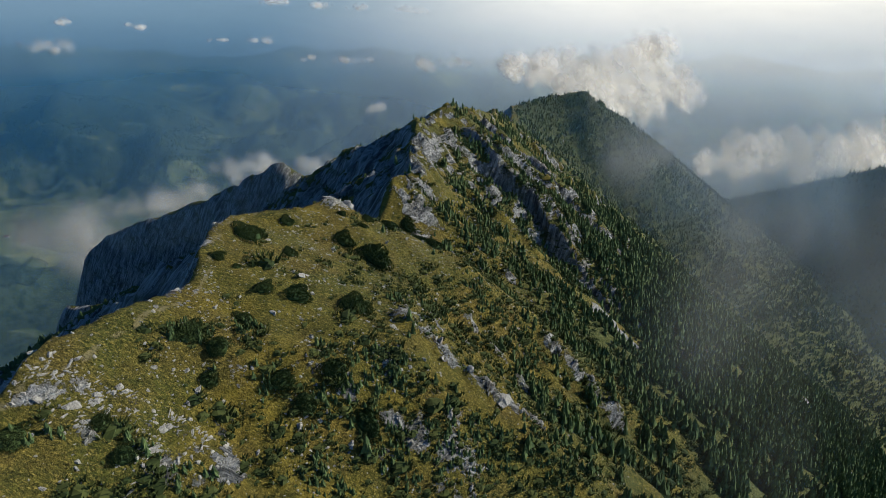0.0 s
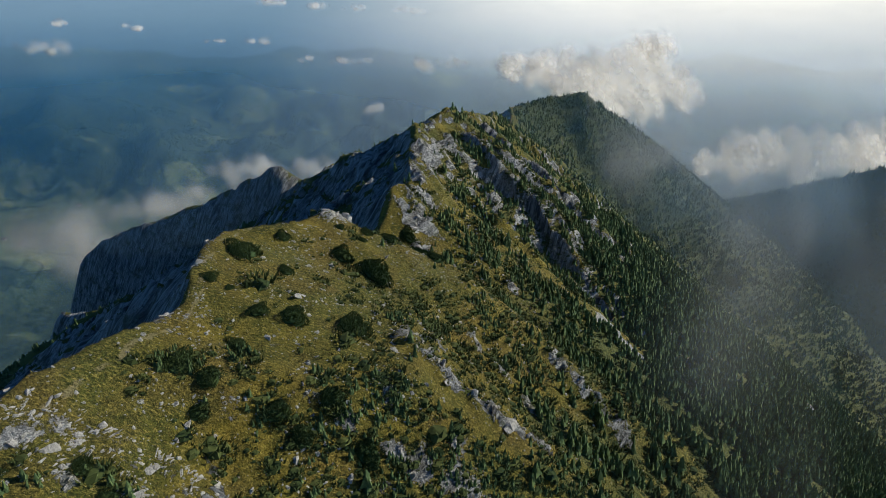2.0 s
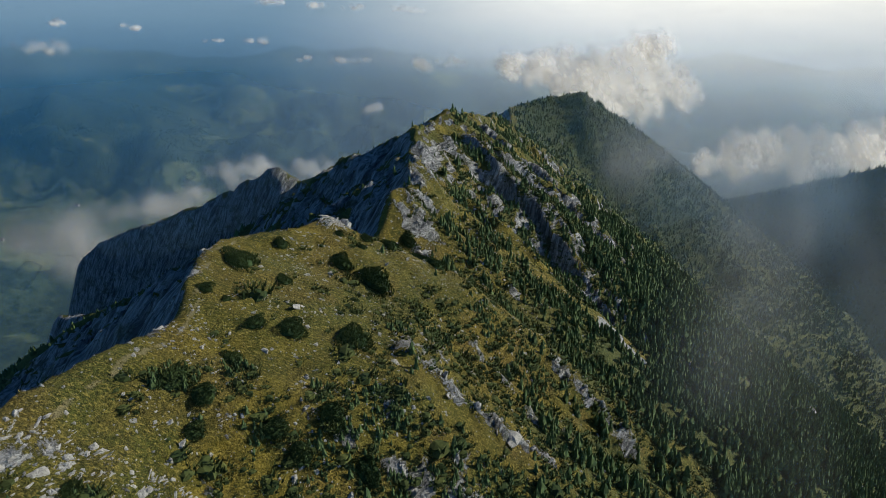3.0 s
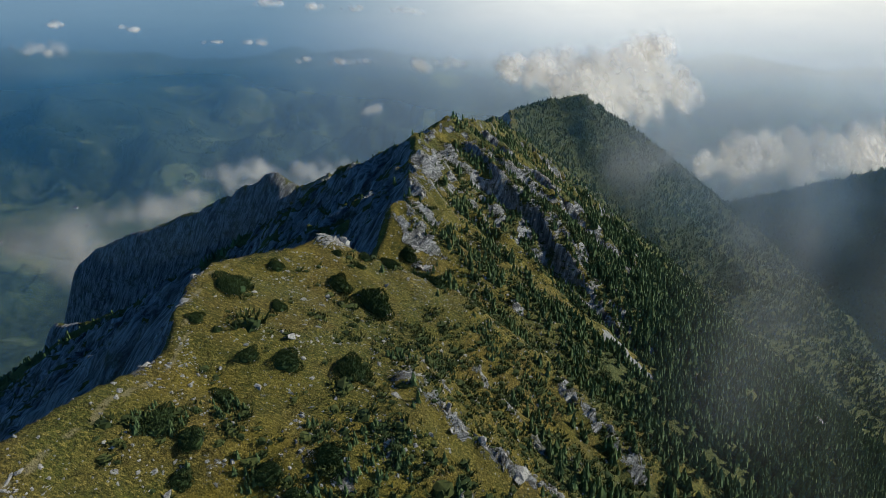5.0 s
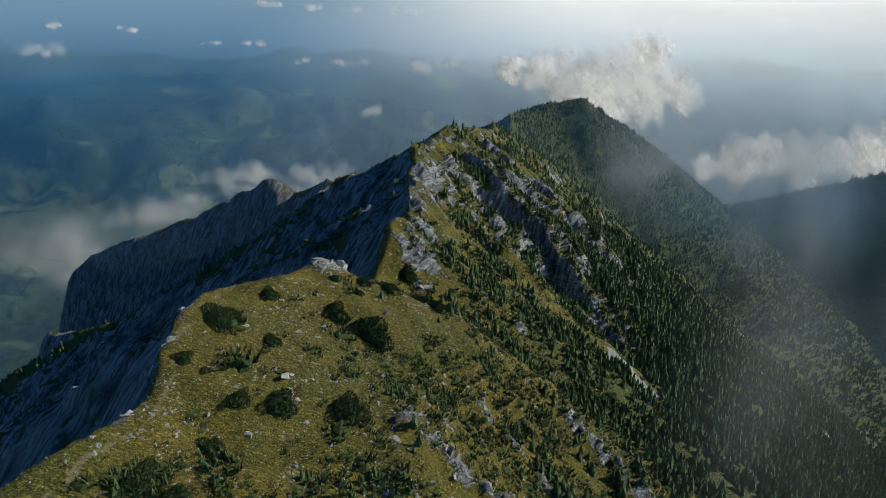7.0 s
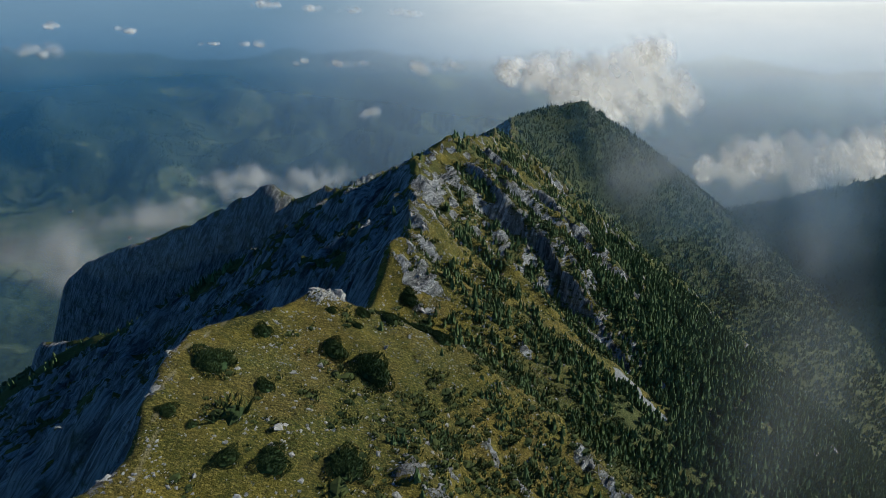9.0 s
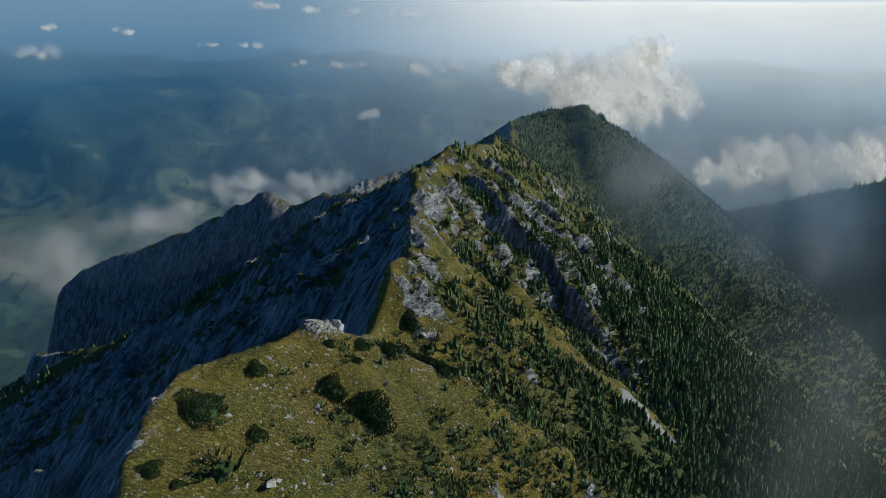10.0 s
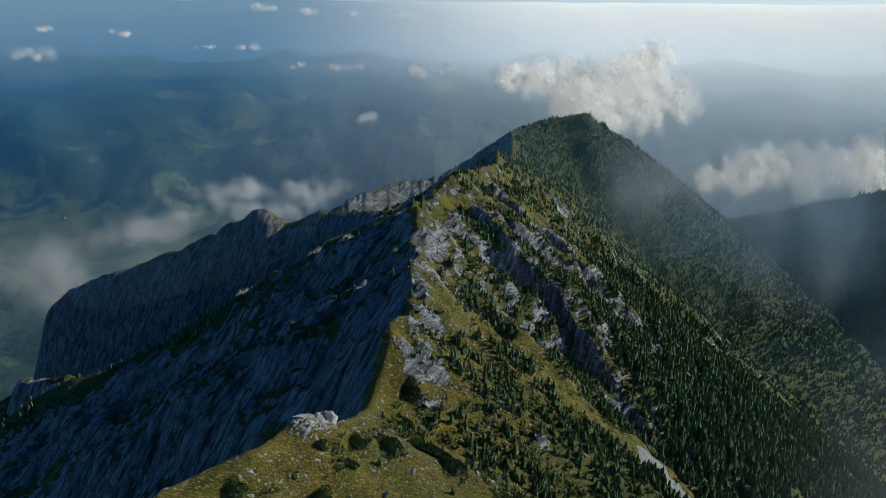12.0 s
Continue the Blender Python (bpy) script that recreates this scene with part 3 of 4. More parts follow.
# single spruces on the open slope
picked, g_tree = scatter(1500, 2, 95, 118, 215, lambda x, y: near_wood(x, y) ** 0.7, 5)
picked = picked[:300]
for k in range(4):
    v, f = spruce_shape(9, 11, 70 + k, 1.0, 0.24 + 0.04 * k)
    tree = tagged(new("spruce_tree"), "slim dark green spruce on the steep grassy slope", "tree", "spruces on the slope")
    crown = new("crown", mesh_of("crown", v, f, NEEDLES))
    a = np.arange(6) * np.pi / 3
    tv = np.concatenate([np.stack([0.022 * np.cos(a), 0.022 * np.sin(a), a * 0 - 0.05], 1), np.stack([0.006 * np.cos(a), 0.006 * np.sin(a), a * 0 + 0.8], 1)])
    trunk = new("trunk", mesh_of("trunk", tv, [(i, (i + 1) % 6, 6 + (i + 1) % 6, 6 + i) for i in range(6)], BARK, False))
    crown.parent = trunk.parent = tree
    for j, place in enumerate(picked[k::4]):
        size = g_tree.uniform(2.2, 4.6)
        m = Matrix.LocRotScale(place, Euler((g_tree.normal(0, 0.03), g_tree.normal(0, 0.03), g_tree.uniform(0, 6.3))), (size, size, size))
        if j:
            copy_thing(tree, m).scale = (size,) * 3
        else:
            first = m
    tree.matrix_world = first

forest("spruce_forest", "dark green spruces thick on the steep slope", 56000, (-20, 290, 60, 470), (3.4, 7.2), 11, 4, 7, near_wood,
       lambda q: 0.62 + 0.42 * smooth(60, 130, q[:, 0] - np.interp(q[:, 1], _ys, CREST_X)))
forest("young_spruces", "young spruces and upright dwarf pine in thickets", 11000, (-54, 30, 56, 150), (0.9, 2.1), 51, 5, 9,
       lambda x, y: 0.8 * smooth(0.3, 0.7, spots(x, y, THICKETS)))
forest("dwarf_pine_scrub", "dark dwarf pine on the shaded ledges", 16000, (-260, 30, 170, 480), (1.2, 2.6), 52, 2, 6,
       lambda x, y: at_ground(x, y, ledge) * 0.7)
forest("spruce_forest", "spruce woods on the distant summit slope", 22000, (20, 560, 460, 1150), (3.4, 5.6), 21, 2, 6)
forest("spruce_forest", "dark spruce woods on the far side of the gorge", 10000, (290, 1100, 330, 1250), (5, 9), 31, 2, 6)
forest("spruce_forest", "spruces on the shaded slope below the cliffs", 12000, (-700, -100, 260, 900), (3.5, 6), 41, 2, 6,
       lambda x, y: wood_at(x, y) * np.maximum(smooth(-175, -215, at_ground(x, y, gz)), at_ground(x, y, rib_wood)))

forest("far_woods", "dark woods on the hills across the valley", 44000, (-2300, -250, 1500, 3000), (6, 10), 61, 2, 5,
       lambda x, y: at_ground(x, y, far) * smooth(0.56, 0.48, at_ground(x, y, field)) * smooth(-0.35, 0.1, fbm(x / 160, y / 160, 4)))


# ---------------------------------------------------------------- dwarf pines, shrubs and grass


def dome(rings, sides, seed, rough=0.2, tall=0.6):
    """A low, lumpy mound."""
    g = np.random.default_rng(seed)
    v = [(0, 0, tall * g.uniform(0.9, 1.1))]
    for i in range(1, rings + 1):
        b = 0.5 * np.pi * i / rings
        for k in range(sides):
            a = 2 * np.pi * (k + 0.5 * (i % 2)) / sides
            s = 1 + rough * g.normal()
            v.append((s * np.sin(b) * np.cos(a), s * np.sin(b) * np.sin(a), tall * np.cos(b) * s - 0.12 * (i == rings)))
    f = [(0, 1 + k, 1 + (k + 1) % sides) for k in range(sides)]
    for i in range(rings - 1):
        o = 1 + i * sides
        for k in range(sides):
            a, b = o + k, o + (k + 1) % sides
            f += [(a, a + sides, b), (b, a + sides, b + sides)]
    return np.array(v), np.array(f)


def tuft(seed, blades=5):
    """A little whorl of upright twigs."""
    g = np.random.default_rng(seed)
    v, f = [], []
    for k in range(blades):
        a = 2 * np.pi * k / blades + g.uniform(-0.4, 0.4)
        out, tall = g.uniform(0.3, 0.6), g.uniform(0.7, 1.1)
        c, s = np.cos(a), np.sin(a)
        n = len(v)
        v += [(0.2 * -s, 0.2 * c, 0), (0.2 * s, -0.2 * c, 0), (out * c, out * s, tall)]
        f.append((n, n + 1, n + 2))
    return np.array(v), np.array(f)


def pine_bush_mesh(seed, tufts=1000):
    """Dense upright twigs over a low mound, about one metre in radius."""
    g = np.random.default_rng(seed)
    a, rad = g.uniform(0, 6.3, tufts), np.sqrt(g.uniform(0, 1, tufts))
    edge = 1 + 0.22 * np.sin(3 * a + seed) + 0.12 * np.sin(5 * a + 2 * seed)
    p = np.stack([rad * edge * np.cos(a), rad * edge * np.sin(a), 0.34 * np.sqrt(1 - 0.92 * rad**2) - 0.08 + g.normal(0, 0.03, tufts)], 1)
    v, f = strewn(*tuft(seed), p, g.uniform(0.06, 0.12, tufts), g.uniform(0, 6.3, tufts), g.normal(0, 0.15, (tufts, 2)))
    dv, df = dome(4, 14, seed, 0.08, 0.30)
    dv *= 0.84
    return mesh_of("foliage", np.concatenate([v, dv]), np.concatenate([f, df + len(v)]), PINE)


def stems_mesh(seed):
    g = np.random.default_rng(seed)
    v, f = [], []
    for k in range(5):
        a = g.uniform(0, 6.3)
        n = len(v)
        c, s = np.cos(a), np.sin(a)
        v += [(-0.03 * s, 0.03 * c, -0.1), (0.03 * s, -0.03 * c, -0.1), (0, 0, -0.02), (0.75 * c, 0.75 * s, 0.14)]
        f += [(n, n + 1, n + 3), (n + 1, n + 2, n + 3), (n + 2, n, n + 3)]
    return mesh_of("stems", v, f, BARK)


# x, y, radius along and across
BUSHES = [(-42.3, 124, 4.2, 3.6), (-33, 121.8, 1.9, 1.7), (-17.7, 109.6, 3.7, 3.4), (-27.9, 106, 3.3, 2.6), (-37.6, 138.6, 1.9, 1.9), (-24.5, 140.8, 2.6, 3.0),
          (-16.6, 138.6, 3.6, 5.2), (-43.7, 109.4, 1.6, 1.4), (-39.9, 108.2, 1.0, 0.8), (-33.6, 104, 2.2, 1.6), (-40.6, 86, 3.2, 2.2), (-36, 85, 2.2, 2.0),
          (-35.1, 94.9, 2.4, 1.8)]
BUSHES_LOW = [(-36.5, 81, 2.0, 1.5), (-44.7, 65.7, 1.8, 1.4), (-51.6, 59.4, 2.6, 1.8), (-41, 63.2, 1.8, 1.6), (-26.4, 85.5, 2.6, 2.0), (-18.6, 90.4, 2.6, 3.0),
              (-12.6, 86.8, 2.4, 3.2), (-22.6, 84.5, 2.2, 2.4), (-13.5, 187.4, 3.2, 2.6), (-7, 165.3, 4.6, 3.0), (-2.5, 160, 3.4, 2.6), (-12, 195.8, 2.6, 3.4), (-14.7, 159, 3.0, 2.2),
              (-20.6, 156.2, 2.2, 1.8), (-26.6, 152, 1.4, 1.2), (-20.9, 150, 1.2, 1.4)]
kinds = []
for k in range(4):
    bush = tagged(new("dwarf_pine"), "dense dark green dwarf pine on the dry grass", "shrub", "dwarf pines on the knoll")
    foliage, stems = new("foliage", pine_bush_mesh(80 + k)), new("stems", stems_mesh(80 + k))
    foliage.parent = stems.parent = bush
    kinds.append(bush)
used = set()
for j, (x, y, ra, rb) in enumerate(BUSHES + BUSHES_LOW):
    z = float(at_ground(np.array([x]), np.array([y]), gz)[0])
    tall = 0.6 * (ra + rb) + 0.5
    tilt = Vector((-float(at_ground(np.array([x]), np.array([y]), sx)[0]), -float(at_ground(np.array([x]), np.array([y]), sy)[0]), 1)).to_track_quat("Z", "Y").to_euler()
    m = Matrix.LocRotScale((x, y, z), tilt, (ra, rb, tall))
    k = j % 4
    if k in used:
        made = copy_thing(kinds[k], m)
        made.scale = (ra, rb, tall)
    else:
        kinds[k].matrix_world = m
        used.add(k)


def spread(name, label, category, shapes, places, sizes, g, material, flatten=(1, 1), tilt=0.1, lie=None, thin=1.0):
    """One object of many small pieces; lie: the way that their long sides share."""
    vs, fs, n = [], [], 0
    pick = g.integers(0, len(shapes), len(places))
    for k, (v, f) in enumerate(shapes):
        q, s = places[pick == k], sizes[pick == k]
        s3 = np.stack([s * g.uniform(0.75, 1.3, len(q)), s * thin * g.uniform(0.75, 1.3, len(q)), s * g.uniform(*flatten, len(q))], 1)
        v2, f2 = strewn(v, f, q, s3, g.uniform(0, 6.3, len(q)) if lie is None else g.normal(lie, 0.3, len(q)), g.normal(0, tilt, (len(q), 2)))
        vs.append(v2), fs.append(f2 + n)
        n += len(v2)
    print(name, len(places), n)
    return tagged(new(name, mesh_of(name, np.concatenate(vs), np.concatenate(fs), material)), label, category, kind="stuff")


def shrub_chance(x, y):
    r = x - np.interp(y, _ys, CREST_X)
    thick = smooth(-0.24, 0.18, fbm((y + 0.5 * x) / 11 + 3, (x - 0.5 * y) / 24, 4) + 0.0035 * (r - 20) + 0.12 * smooth(200, 240, y))
    thick = thick * (1 - 0.75 * smooth(96, 106, y) * (1 - smooth(150, 168, y)) * (1 - smooth(26, 40, r)))
    thick = np.maximum(thick, 0.9 * smooth(0.25, 0.6, spots(x, y, THICKETS)))
    return thick * smooth(3, 10, r) * (1 - 0.7 * at_ground(x, y, rock)) * (1 - 0.8 * at_ground(x, y, meadow)) * (1 - at_ground(x, y, scree))


SCRUB = leaf_material("juniper scrub", (0.028, 0.045, 0.013), (0.098, 0.105, 0.026), 0.6)
p, g = scatter(17500, -60, 80, 45, 340, shrub_chance, 91)
tufted = []
for k in range(3):
    gs = np.random.default_rng(k)
    at = gs.normal(0, 1, (13, 3))
    at = at / np.linalg.norm(at, axis=1)[:, None] * (0.85, 0.85, 0.5)
    at[:, 2] = np.abs(at[:, 2])
    tv, tf = strewn(*tuft(200 + k, 3), at, gs.uniform(0.32, 0.58, 13), np.arange(13) * 1.3, 0.5 * at[:, :2])
    dv, df = dome(2, 6, 95 + k, 0.12, 0.55)
    tufted.append((np.concatenate([tv, dv * 0.68]), np.concatenate([tf, df + len(tv)])))
spread("low_shrubs", "low dark green juniper and dwarf pine scrub", "shrub", tufted, p, g.gamma(3.0, 0.27, len(p)) + 0.25, g, SCRUB, (0.7, 1.2))
p, g = scatter(60000, -60, 60, 48, 240, lambda x, y: smooth(-2, 3, x - np.interp(y, _ys, CREST_X)) * (1 - at_ground(x, y, wood)) * (1 - at_ground(x, y, rock)) * smooth(-0.3, 0.3, fbm(x / 5, y / 5, 3)), 92)
GRASS = leaf_material("dry grass", (0.045, 0.047, 0.010), (0.42, 0.33, 0.10), 0.5)
spread("grass_tussocks", "yellow-green dry grass tussocks", "grass", [tuft(300 + k, 5) for k in range(3)], p + (0, 0, 0.1), g.uniform(0.25, 0.6, len(p)), g, GRASS, (0.5, 0.9), 0.2)

# ---------------------------------------------------------------- clouds, mist and haze


def mist_material(name, colour, grain, low, high, most, through_light=0.1):
    """Cloud and mist droplets, and painted air haze: thin where the noise is low and towards each sheet's soft rim."""
    m = Nodes(name)
    m.tree.nodes.remove(m.bsdf)
    thick = m.ramp(m.noise(grain, 4, 0.56, None, 0.15), (low, 0.0), (high, 1.0))
    rim = m.attr("soft")
    rim = m.sum("MULTIPLY", m.sum("MULTIPLY", rim, rim), m.sum("SUBTRACT", 3.0, m.sum("MULTIPLY", rim, 2.0)))
    alpha = m.sum("MULTIPLY", m.sum("MULTIPLY", thick, rim), most)
    front, back, both = m.add("ShaderNodeBsdfDiffuse"), m.add("ShaderNodeBsdfTranslucent"), m.add("ShaderNodeMixShader")
    shape = m.add("ShaderNodeAttribute", attribute_name="lit_normal").outputs["Vector"]
    for n in (front, back):
        m.link(shape, n.inputs["Normal"])
        n.inputs["Color"].default_value = (*colour, 1)
    both.inputs[0].default_value = through_light
    m.link(front.outputs[0], both.inputs[1]), m.link(back.outputs[0], both.inputs[2])
    lit = both.outputs[0]
    clear, out = m.add("ShaderNodeBsdfTransparent"), m.add("ShaderNodeMixShader")
    m.link(alpha, out.inputs[0]), m.link(clear.outputs[0], out.inputs[1]), m.link(lit, out.inputs[2])
    m.link(out.outputs[0], m.out.inputs["Surface"])
    return m.mat


CLOUD = mist_material("cloud", (0.66, 0.635, 0.615), 0.016, 0.24, 0.60, 0.5)
CLOUD_FAR = mist_material("far cloud", (0.64, 0.62, 0.605), 0.011, 0.22, 0.58, 0.5)
CLOUD_SMALL = mist_material("small cloud", (0.46, 0.465, 0.47), 0.014, 0.30, 0.66, 0.34)
CLOUD_THIN = mist_material("thin cloud", (0.34, 0.345, 0.35), 0.022, 0.36, 0.66, 0.42)
MIST = mist_material("drifting mist", (0.42, 0.43, 0.44), 0.011, 0.38, 0.68, 0.14)


def tags_of(me, soft, lit_normal):
    me.attributes.new("soft", "FLOAT", "POINT").data.foreach_set("value", np.ascontiguousarray(soft, np.float32))
    me.attributes.new("lit_normal", "FLOAT_VECTOR", "POINT").data.foreach_set("vector", np.ascontiguousarray(lit_normal, np.float32).ravel())


def cloud(name, label, middle, radii, count, size, seed, material, category="cloud", lumps=7, billows=(), aim=(0.44, -0.77, 0.46)):
    """A heap of soft, domed sheets of droplets round some billows."""
    g = np.random.default_rng(seed)
    radii, middle = np.array(radii, float), np.array(middle, float)
    hearts = g.normal(0, 0.42, (lumps, 3)) * radii
    hearts[:, 2] = np.abs(hearts[:, 2]) * 0.9 - 0.3 * radii[2]
    wide = g.uniform(0.3, 0.6, lumps)
    if billows:
        hearts = np.array([(x, g.normal(0, 0.3 * r), z) for x, z, r in billows])
        lumps, wide = len(billows), np.array([r for _, _, r in billows])
        radii = np.array((1.0, 1.0, 1.0))
    pick = g.integers(0, lumps, count)
    off = g.normal(0, 1, (count, 3))
    off /= np.linalg.norm(off, axis=1)[:, None]
    off *= g.uniform(0.1, 1, count)[:, None] ** 0.5 * wide[pick][:, None] * radii
    places = hearts[pick] + off
    sides, verts, faces, soft = 9, [(0, -0.12, 0)], [], [1.0]
    for ring, (rad, s) in enumerate(((0.55, 0.5), (1.0, 0.0))):
        for k in range(sides):
            a = 2 * np.pi * k / sides
            verts.append((rad * np.cos(a), 0.12 * rad * rad - 0.12, rad * np.sin(a)))
            soft.append(s)
    for k in range(sides):
        a, b = 1 + k, 1 + (k + 1) % sides
        faces += [(0, a, b), (a, a + sides, b), (b, a + sides, b + sides)]
    sizes = (size * wide[pick] if billows else size) * g.uniform(0.6, 1.3, count)
    aim = np.array(aim) + g.normal(0, 0.1, (count, 3))
    aim /= np.linalg.norm(aim, axis=1)[:, None]
    right = np.cross((0, 0, 1.0), aim)
    right /= np.linalg.norm(right, axis=1)[:, None]
    over = np.cross(aim, right)
    base = np.array(verts)
    v = base[None, :, :1] * right[:, None] + base[None, :, 2:] * over[:, None] - base[None, :, 1:2] * aim[:, None]
    v = (v * sizes[:, None, None] + places[:, None]).reshape(-1, 3)
    f = (np.array(faces)[None] + (np.arange(count) * len(verts))[:, None, None]).reshape(-1, 3)
    me = mesh_of(name, v, f, material, flat=False)
    swell = (v - np.repeat(hearts[pick], len(verts), 0)) / (radii * 0.6 if not billows else np.repeat(wide[pick], len(verts))[:, None])
    swell[:, 1] = 0.0
    # shading normals leaned towards the sun to keep every sheet bright
    swell = 0.6 * swell / (0.6 + np.linalg.norm(swell, axis=1)[:, None]) + (0.62, 0.1, 0.58)
    tags_of(me, np.tile(soft, count), swell / np.linalg.norm(swell, axis=1)[:, None])
    ob = tagged(new(name, me), label, category, kind="stuff")
    ob.location = middle
    # no shadow, so inner sheets stay as bright as outer ones
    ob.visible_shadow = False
    return ob


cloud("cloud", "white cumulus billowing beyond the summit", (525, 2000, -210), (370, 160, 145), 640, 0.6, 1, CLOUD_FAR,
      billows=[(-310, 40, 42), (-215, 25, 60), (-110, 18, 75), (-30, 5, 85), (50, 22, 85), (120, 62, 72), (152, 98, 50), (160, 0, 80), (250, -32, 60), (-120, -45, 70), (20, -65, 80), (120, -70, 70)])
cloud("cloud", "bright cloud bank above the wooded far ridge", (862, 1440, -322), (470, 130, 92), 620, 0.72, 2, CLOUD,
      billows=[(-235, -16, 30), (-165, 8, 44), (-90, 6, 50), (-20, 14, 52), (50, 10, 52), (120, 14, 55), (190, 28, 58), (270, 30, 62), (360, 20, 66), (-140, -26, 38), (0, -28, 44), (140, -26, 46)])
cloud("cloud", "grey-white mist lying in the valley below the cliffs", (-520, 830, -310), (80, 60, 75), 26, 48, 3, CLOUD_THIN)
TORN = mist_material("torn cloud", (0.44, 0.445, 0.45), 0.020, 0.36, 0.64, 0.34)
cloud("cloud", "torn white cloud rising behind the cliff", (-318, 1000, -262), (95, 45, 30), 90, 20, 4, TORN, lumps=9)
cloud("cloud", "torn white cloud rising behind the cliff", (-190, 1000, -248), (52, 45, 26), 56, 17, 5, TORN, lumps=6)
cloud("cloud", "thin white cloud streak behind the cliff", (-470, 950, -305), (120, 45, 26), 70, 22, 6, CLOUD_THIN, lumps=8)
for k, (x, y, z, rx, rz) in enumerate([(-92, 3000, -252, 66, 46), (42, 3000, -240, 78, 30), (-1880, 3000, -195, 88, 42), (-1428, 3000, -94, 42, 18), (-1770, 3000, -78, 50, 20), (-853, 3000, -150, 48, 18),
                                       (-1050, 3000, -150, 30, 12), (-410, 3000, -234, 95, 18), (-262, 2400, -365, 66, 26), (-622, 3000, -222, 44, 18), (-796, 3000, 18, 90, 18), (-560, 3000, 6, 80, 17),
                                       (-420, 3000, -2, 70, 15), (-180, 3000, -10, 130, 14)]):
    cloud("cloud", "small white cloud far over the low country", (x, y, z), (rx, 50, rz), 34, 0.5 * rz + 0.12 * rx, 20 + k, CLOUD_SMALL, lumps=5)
DRIFT = (0.42, -0.82, 0.38)  # the way that thin veils of mist face
cloud("mist", "thin grey mist drifting through the gorge", (350, 620, -178), (120, 90, 48), 24, 58, 61, MIST, "mist", lumps=6, aim=DRIFT)
cloud("mist", "thin grey mist trailing over the summit slope", (265, 780, -170), (90, 50, 70), 24, 55, 62, MIST, "mist", lumps=5, aim=DRIFT)


def haze_material():
    """Haze painted over the low country: thicker with distance, sun glow as paler colour."""
    m = Nodes("painted valley haze")
    m.tree.nodes.remove(m.bsdf)
    sep = m.add("ShaderNodeSeparateXYZ")
    m.link(m.place, sep.inputs[0])
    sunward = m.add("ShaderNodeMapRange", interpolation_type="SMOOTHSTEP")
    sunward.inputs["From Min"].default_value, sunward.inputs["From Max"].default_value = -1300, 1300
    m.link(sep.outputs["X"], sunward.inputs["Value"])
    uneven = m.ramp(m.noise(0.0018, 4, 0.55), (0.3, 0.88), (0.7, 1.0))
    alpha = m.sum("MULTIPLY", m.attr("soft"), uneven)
    # air-light away from the sun and towards it, painted as two colour ramps
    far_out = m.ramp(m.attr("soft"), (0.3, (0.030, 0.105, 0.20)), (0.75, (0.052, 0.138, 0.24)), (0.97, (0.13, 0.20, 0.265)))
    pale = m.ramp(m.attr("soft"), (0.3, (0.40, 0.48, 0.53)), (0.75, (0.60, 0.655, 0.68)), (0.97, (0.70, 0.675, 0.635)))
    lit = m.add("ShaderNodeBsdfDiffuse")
    m.link(m.add("ShaderNodeAttribute", attribute_name="lit_normal").outputs["Vector"], lit.inputs["Normal"])
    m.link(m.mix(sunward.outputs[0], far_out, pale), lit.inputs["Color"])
    clear, out = m.add("ShaderNodeBsdfTransparent"), m.add("ShaderNodeMixShader")
    m.link(alpha, out.inputs[0]), m.link(clear.outputs[0], out.inputs[1]), m.link(lit.outputs[0], out.inputs[2])
    m.link(out.outputs[0], m.out.inputs["Surface"])
    return m.mat


def haze_bowl():
    """One added sheet of painted haze that lies on the low country and rises towards the horizon."""
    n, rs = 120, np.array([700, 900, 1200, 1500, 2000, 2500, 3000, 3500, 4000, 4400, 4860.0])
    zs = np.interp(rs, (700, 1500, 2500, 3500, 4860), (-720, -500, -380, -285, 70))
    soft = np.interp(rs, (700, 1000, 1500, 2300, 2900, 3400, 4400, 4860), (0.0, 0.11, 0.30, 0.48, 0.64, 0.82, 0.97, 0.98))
    a = np.linspace(0, 2 * np.pi, n, endpoint=False)
    v = np.stack([rs[:, None] * np.sin(a), 60 + rs[:, None] * np.cos(a), np.repeat(zs[:, None], n, 1)], -1)
    v[..., 2] += 18 * fbm(v[..., 0] / 700, v[..., 1] / 700, 3)
    i = np.arange(len(rs) * n).reshape(len(rs), n)
    j = np.roll(i, -1, 1)
    f = np.stack([i[:-1], j[:-1], j[1:], i[1:]], -1).reshape(-1, 4)
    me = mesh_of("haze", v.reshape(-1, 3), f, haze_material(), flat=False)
    # one fixed sunward normal lights the whole sheet evenly
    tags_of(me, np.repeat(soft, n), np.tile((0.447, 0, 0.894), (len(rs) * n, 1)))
    ob = new("haze", me)
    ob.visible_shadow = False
    return tagged(ob, "tinted sheet of painted blue haze over the low country", "haze", kind="stuff")


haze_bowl()


